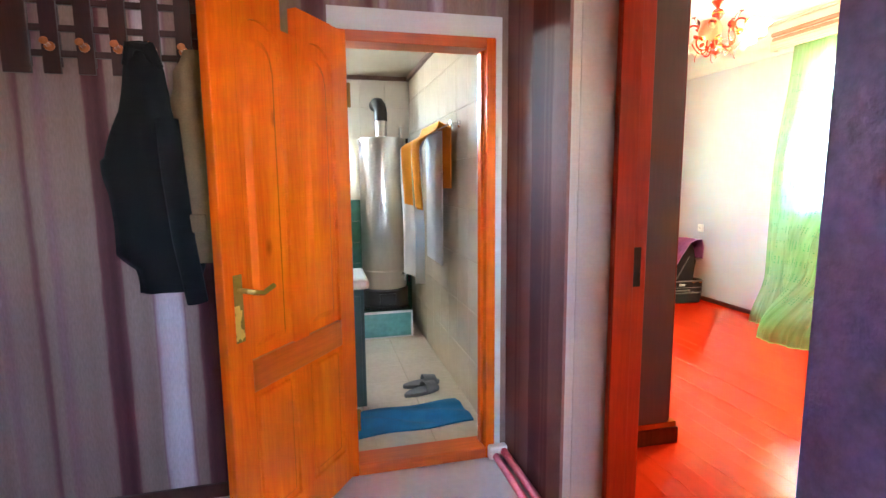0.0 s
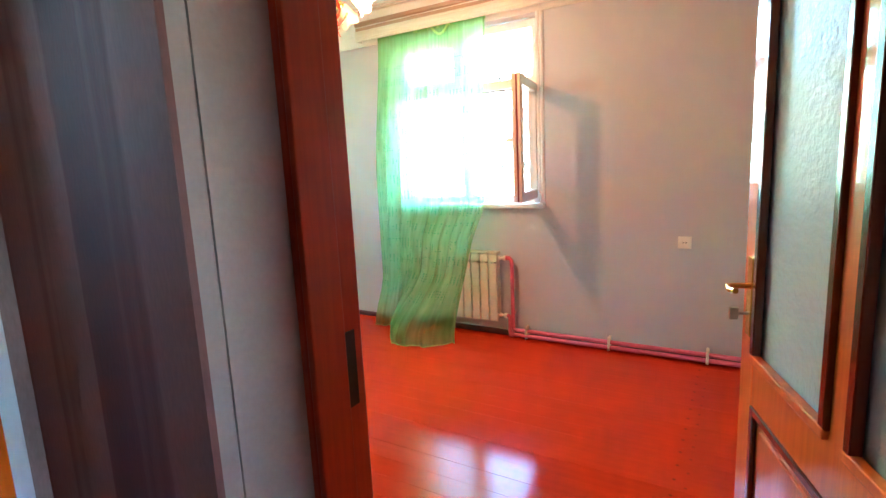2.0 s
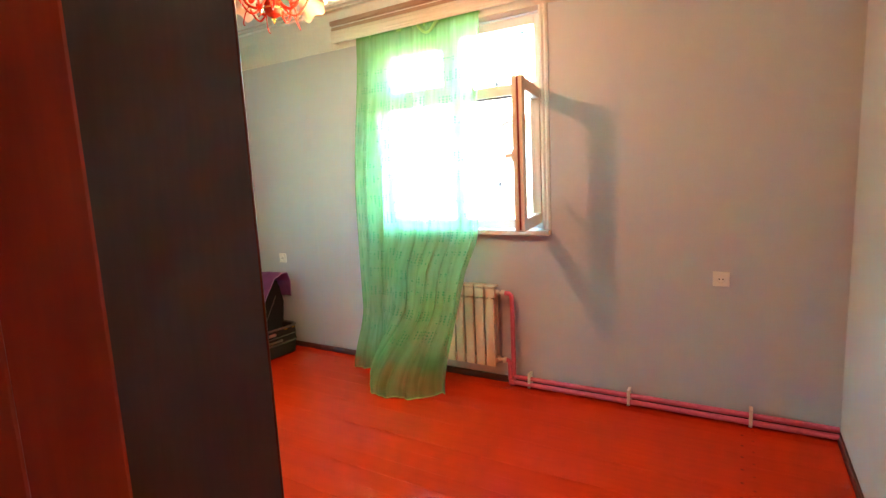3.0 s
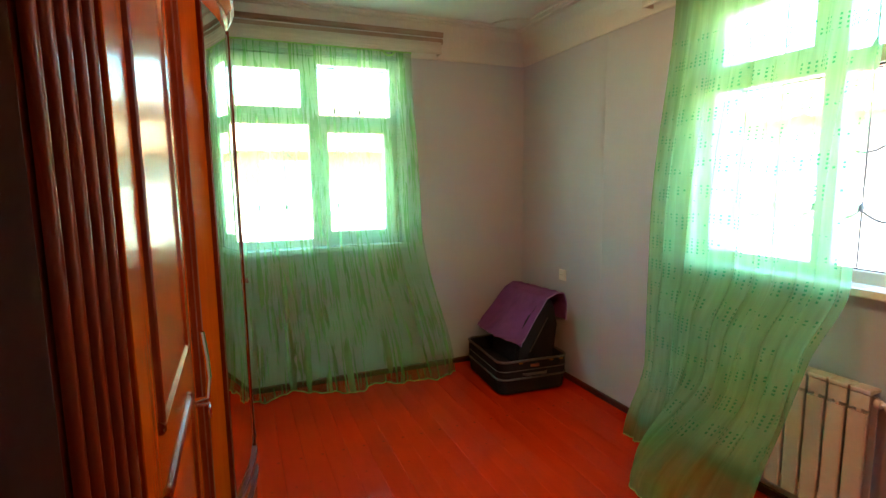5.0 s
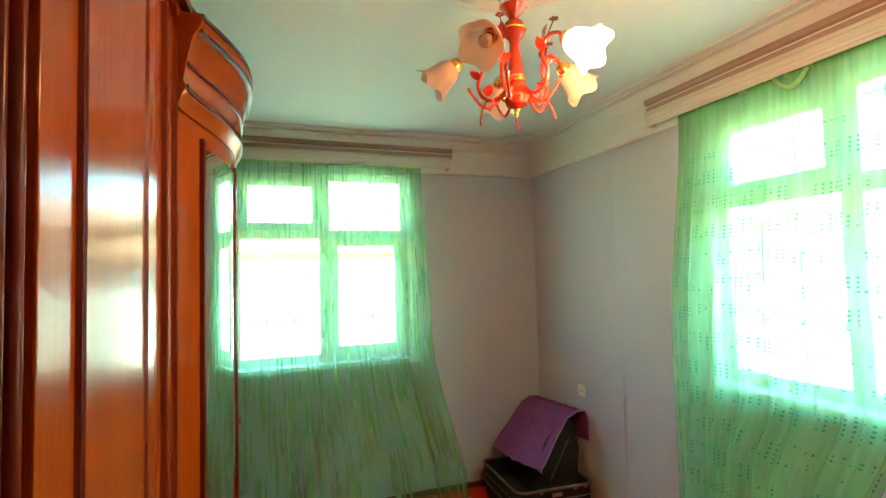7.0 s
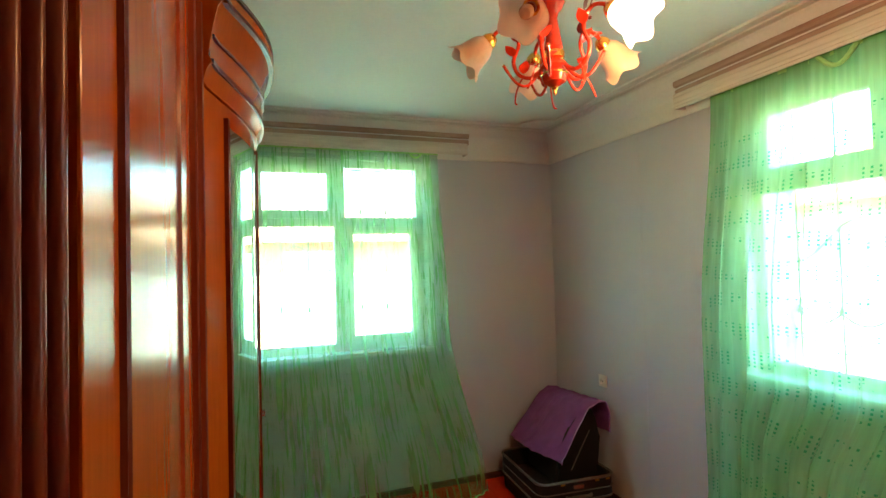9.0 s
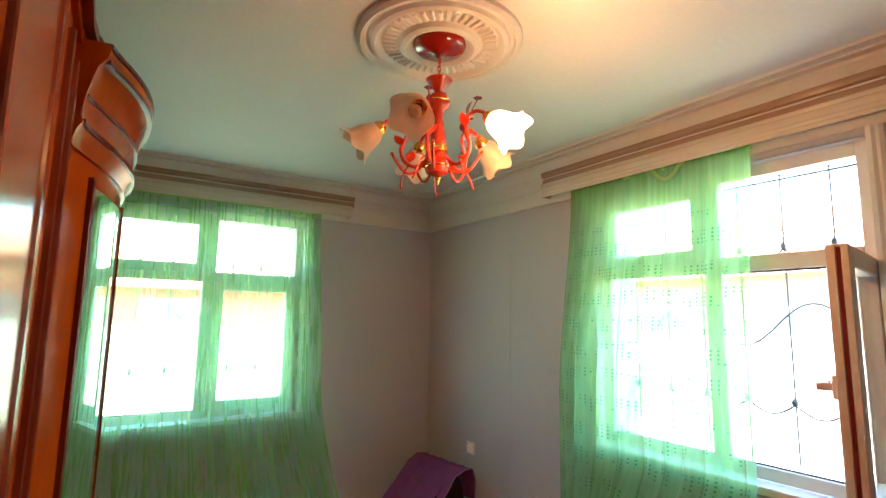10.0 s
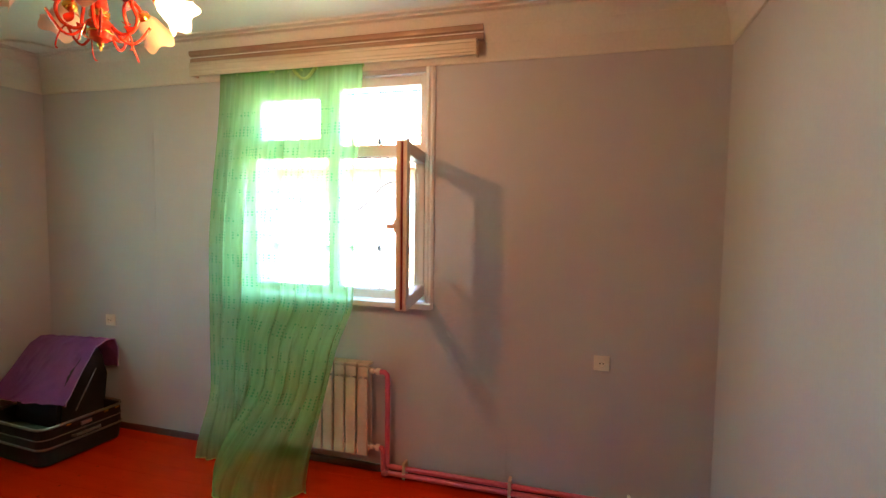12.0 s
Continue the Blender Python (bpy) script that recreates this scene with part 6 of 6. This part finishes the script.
def house(name, label, x0, x1, y0, y1, h, mat, face):
    hs = thing(name, label, "house", (x0, y0, -0.45))
    w, d = x1 - x0, y1 - y0
    part("wall", one_box(0, w, 0, d, 0, h), mat, hs)
    bm = bmesh.new()
    if face == "w":
        prism(bm, [(-0.5, h), (w + 0.5, h), (w / 2, h + 1.6)], lambda u, v, k: (u, -0.5 + (d + 1.0) * k, v))
    else:
        prism(bm, [(-0.5, h), (d + 0.5, h), (d / 2, h + 1.6)], lambda u, v, k: (-0.5 + (w + 1.0) * k, u, v))
    roof = part("roof", bm, M_ROOF, hs)
    if face == "w":
        bm = bmesh.new()
        for k in range(int((d + 1) / 0.3)):
            y = -0.45 + k * 0.3
            tube(bm, [(-0.5, y, h + 0.03), (w / 2, y, h + 1.63)], 0.07, 6)
        part("roof_tiles", bm, M_ROOF, roof)
    else:
        bm = bmesh.new()
        for k in range(int((w + 1) / 0.3)):
            x = -0.45 + k * 0.3
            tube(bm, [(x, -0.5, h + 0.03), (x, d / 2, h + 1.63)], 0.07, 6)
        part("roof_tiles", bm, M_ROOF, roof)
    length = d if face == "w" else w
    for k in range(3):
        c = length * (k + 0.5) / 3
        fr_b = (-0.06, 0.02, c - 0.6, c + 0.6, 1.2, 2.5) if face == "w" else (c - 0.6, c + 0.6, -0.06, 0.02, 1.2, 2.5)
        gl_b = (-0.075, 0.0, c - 0.5, c + 0.5, 1.3, 2.4) if face == "w" else (c - 0.5, c + 0.5, -0.075, 0.0, 1.3, 2.4)
        wn = part("window", one_box(*fr_b), M_PVC, hs)
        part("pane", one_box(*gl_b), M_DARK_PANE, wn)
    return hs


house("neighbour_house", "low salmon plastered house with a terracotta roof", 11.5, 18, 2.0, 9.0, 3.0, M_HOUSE, "w")
house("neighbour_house", "low brick-red plastered house with a terracotta roof", -1.0, 7.5, 13.5, 20, 2.7, M_HOUSE_RED, "s")


def fence(x0, y0, x1, y1, h, n, label):
    f = thing("yard_fence", label, "fence", (x0, y0, -0.45))
    dx, dy = (x1 - x0) / n, (y1 - y0) / n
    ang = math.degrees(math.atan2(y1 - y0, x1 - x0))
    step = math.hypot(dx, dy)
    me = None
    for i in range(n):
        if me is None:
            ob = part("board", one_box(0.01, step - 0.01, -0.012, 0.012, 0.0, h, bevel=0.004), M_FENCE, f)
            me = ob.data
        else:
            ob = new("board", me)
            ob.parent = f
        ob.matrix_local = pose(dx * i, dy * i, 0.02 * (i % 3), 0, 0, ang)
    for z in (0.4, h - 0.35):
        ob = part("rail", one_box(0, step * n, 0.013, 0.06, z, z + 0.08), M_FENCE, f)
        ob.matrix_local = pose(0, 0, 0, 0, 0, ang)
    return f


fence(9.0, -2.0, 9.0, 7.5, 1.9, 60, "pale weathered board fence along the yard")
fence(-2.0, 10.5, 8.5, 10.5, 2.0, 66, "pale weathered board fence behind the house")


def tree(x, y, h, seed, label):
    t = thing("tree", label, "tree", (x, y, -0.45), group="garden trees")
    rnd = random.Random(seed)
    bm = bmesh.new()
    tube(bm, [(0, 0, 0), (0.06, 0.03, h * 0.25), (0.02, 0.08, h * 0.5), (0.1, 0.0, h * 0.8)], 0.14, 10, 0.35)
    tips = []
    for k in range(9):
        a, z = rnd.uniform(0, 6.28), h * rnd.uniform(0.35, 0.7)
        ln = h * rnd.uniform(0.25, 0.4)
        tip = (ln * math.cos(a), ln * math.sin(a), z + h * rnd.uniform(0.1, 0.3))
        tube(bm, [(0.04, 0.04, z), (tip[0] * 0.5, tip[1] * 0.5, z + (tip[2] - z) * 0.4), tip], 0.05, 6, 0.25)
        tips.append(tip)
    part("trunk", bm, M_BARK, t)
    verts, faces = [], []
    for k in range(2600):
        c = tips[rnd.randrange(len(tips))]
        f = rnd.uniform(0.4, 1.15)
        p = Vector((c[0] * f + rnd.gauss(0, h * 0.09), c[1] * f + rnd.gauss(0, h * 0.09), c[2] * (0.75 + 0.25 * f) + rnd.gauss(0, h * 0.08)))
        q = Euler((rnd.uniform(0, 6), rnd.uniform(0, 6), rnd.uniform(0, 6))).to_matrix()
        s, i = rnd.uniform(0.05, 0.10), len(verts)
        verts += [p + q @ Vector((s, 0, 0)), p + q @ Vector((0, s * 0.5, 0.01)), p + q @ Vector((-s, 0, 0)), p + q @ Vector((0, -s * 0.5, 0.01))]
        faces.append((i, i + 1, i + 2, i + 3))
    me = bpy.data.meshes.new("crown")
    me.from_pydata(verts, [], faces)
    me.materials.append(M_LEAF)
    ob = new("crown", me)
    ob.parent = t
    return t


tree(8.2, 0.4, 3.6, 4, "leafy green garden tree by the fence")
tree(9.9, 10.6, 3.4, 9, "leafy green fruit tree by the fence")
tree(0.2, 10.0, 3.2, 12, "leafy green fruit tree behind the house")

# ---- floor boards and tiles, last ----
fl = thing("floor", "glossy red-orange painted plank floor", "floor", kind="structure")
bw_, k, me_board = 0.1212, 0, None
x = XW
while x < XE - 0.01:
    if me_board is None:
        ob = part("board", one_box(0.0004, bw_ - 0.0004, 0.45, YN, -0.012, 0.0, bevel=0.0008), M_FLOOR, fl)
        me_board = ob.data
    else:
        ob = new("board", me_board)
        ob.parent = fl
    ob.matrix_local = pose(x, 0, 0.0003 * math.sin(k * 2.7))
    x += bw_
    k += 1


def tiles(parent, mat, origin, du, dv, nu, nv, tu, tv, normal, skip=()):
    """Rows of tiles from origin along du and dv, tu x tv in size, 6 mm proud along normal."""
    du, dv, nr = Vector(du), Vector(dv), Vector(normal)
    bm = bmesh.new()
    g = 0.0015
    a, b = du * (tu - g), dv * (tv - g)
    o = du * g + dv * g
    e = 0.002
    base = [o, o + a, o + a + b, o + b]
    low = [bm.verts.new(p) for p in base]
    mid = [bm.verts.new(p + nr * 0.004) for p in base]
    ins = [(du + dv) * e, (-du + dv) * e, (-du - dv) * e, (du - dv) * e]
    top = [bm.verts.new(p + i + nr * 0.006) for p, i in zip(base, ins)]
    for r, s in ((low, mid), (mid, top)):
        for i in range(4):
            bm.faces.new((r[i], r[(i + 1) % 4], s[(i + 1) % 4], s[i]))
    bm.faces.new(top)
    bm.faces.new(low[::-1])
    first = None
    for i in range(nu):
        for j in range(nv):
            p = Vector(origin) + du * tu * i + dv * tv * j
            if any(x0 - 0.01 < p.dot(du) + tu / 2 < x1 + 0.01 and z0 - 0.01 < p.dot(dv) + tv / 2 < z1 + 0.01 for x0, x1, z0, z1 in skip):
                continue
            if first is None:
                ob = part("tile", bm, mat, parent)
                first = ob.data
            else:
                ob = new("tile", first)
                ob.parent = parent
            ob.matrix_local = Matrix.Translation(p)


te = thing("tiles_bathroom_east", "cream glazed wall tiles", "wall tiles", kind="structure")
part("bed", one_box(HX + 0.0, HX + 0.0119, 2.561, BYN, 0, BZ), M_GROUT, te)
tiles(te, M_TILE, (HX, 2.56, 0.0), (0, 1, 0), (0, 0, 1), 10, 8, 0.242, 0.30, (-1, 0, 0))
tn = thing("tiles_bathroom_north", "white over green glazed wall tiles", "wall tiles", kind="structure")
tiles(tn, M_TILE_GREEN, (HX, BYN, 0.0), (-1, 0, 0), (0, 0, 1), 8, 6, 0.23, 0.20, (0, -1, 0))
tiles(tn, M_TILE_WHITE, (HX, BYN, 1.20), (-1, 0, 0), (0, 0, 1), 8, 4, 0.23, 0.28, (0, -1, 0), skip=((-0.31, 0.52, 1.86, 2.27),))
tf = thing("tiles_bathroom_floor", "beige floor tiles", "floor tiles", kind="structure")
tiles(tf, M_BATH_FLOOR, (BXW, 2.56, 0.004), (1, 0, 0), (0, 1, 0), 6, 8, 0.308, 0.3025, (0, 0, 1))
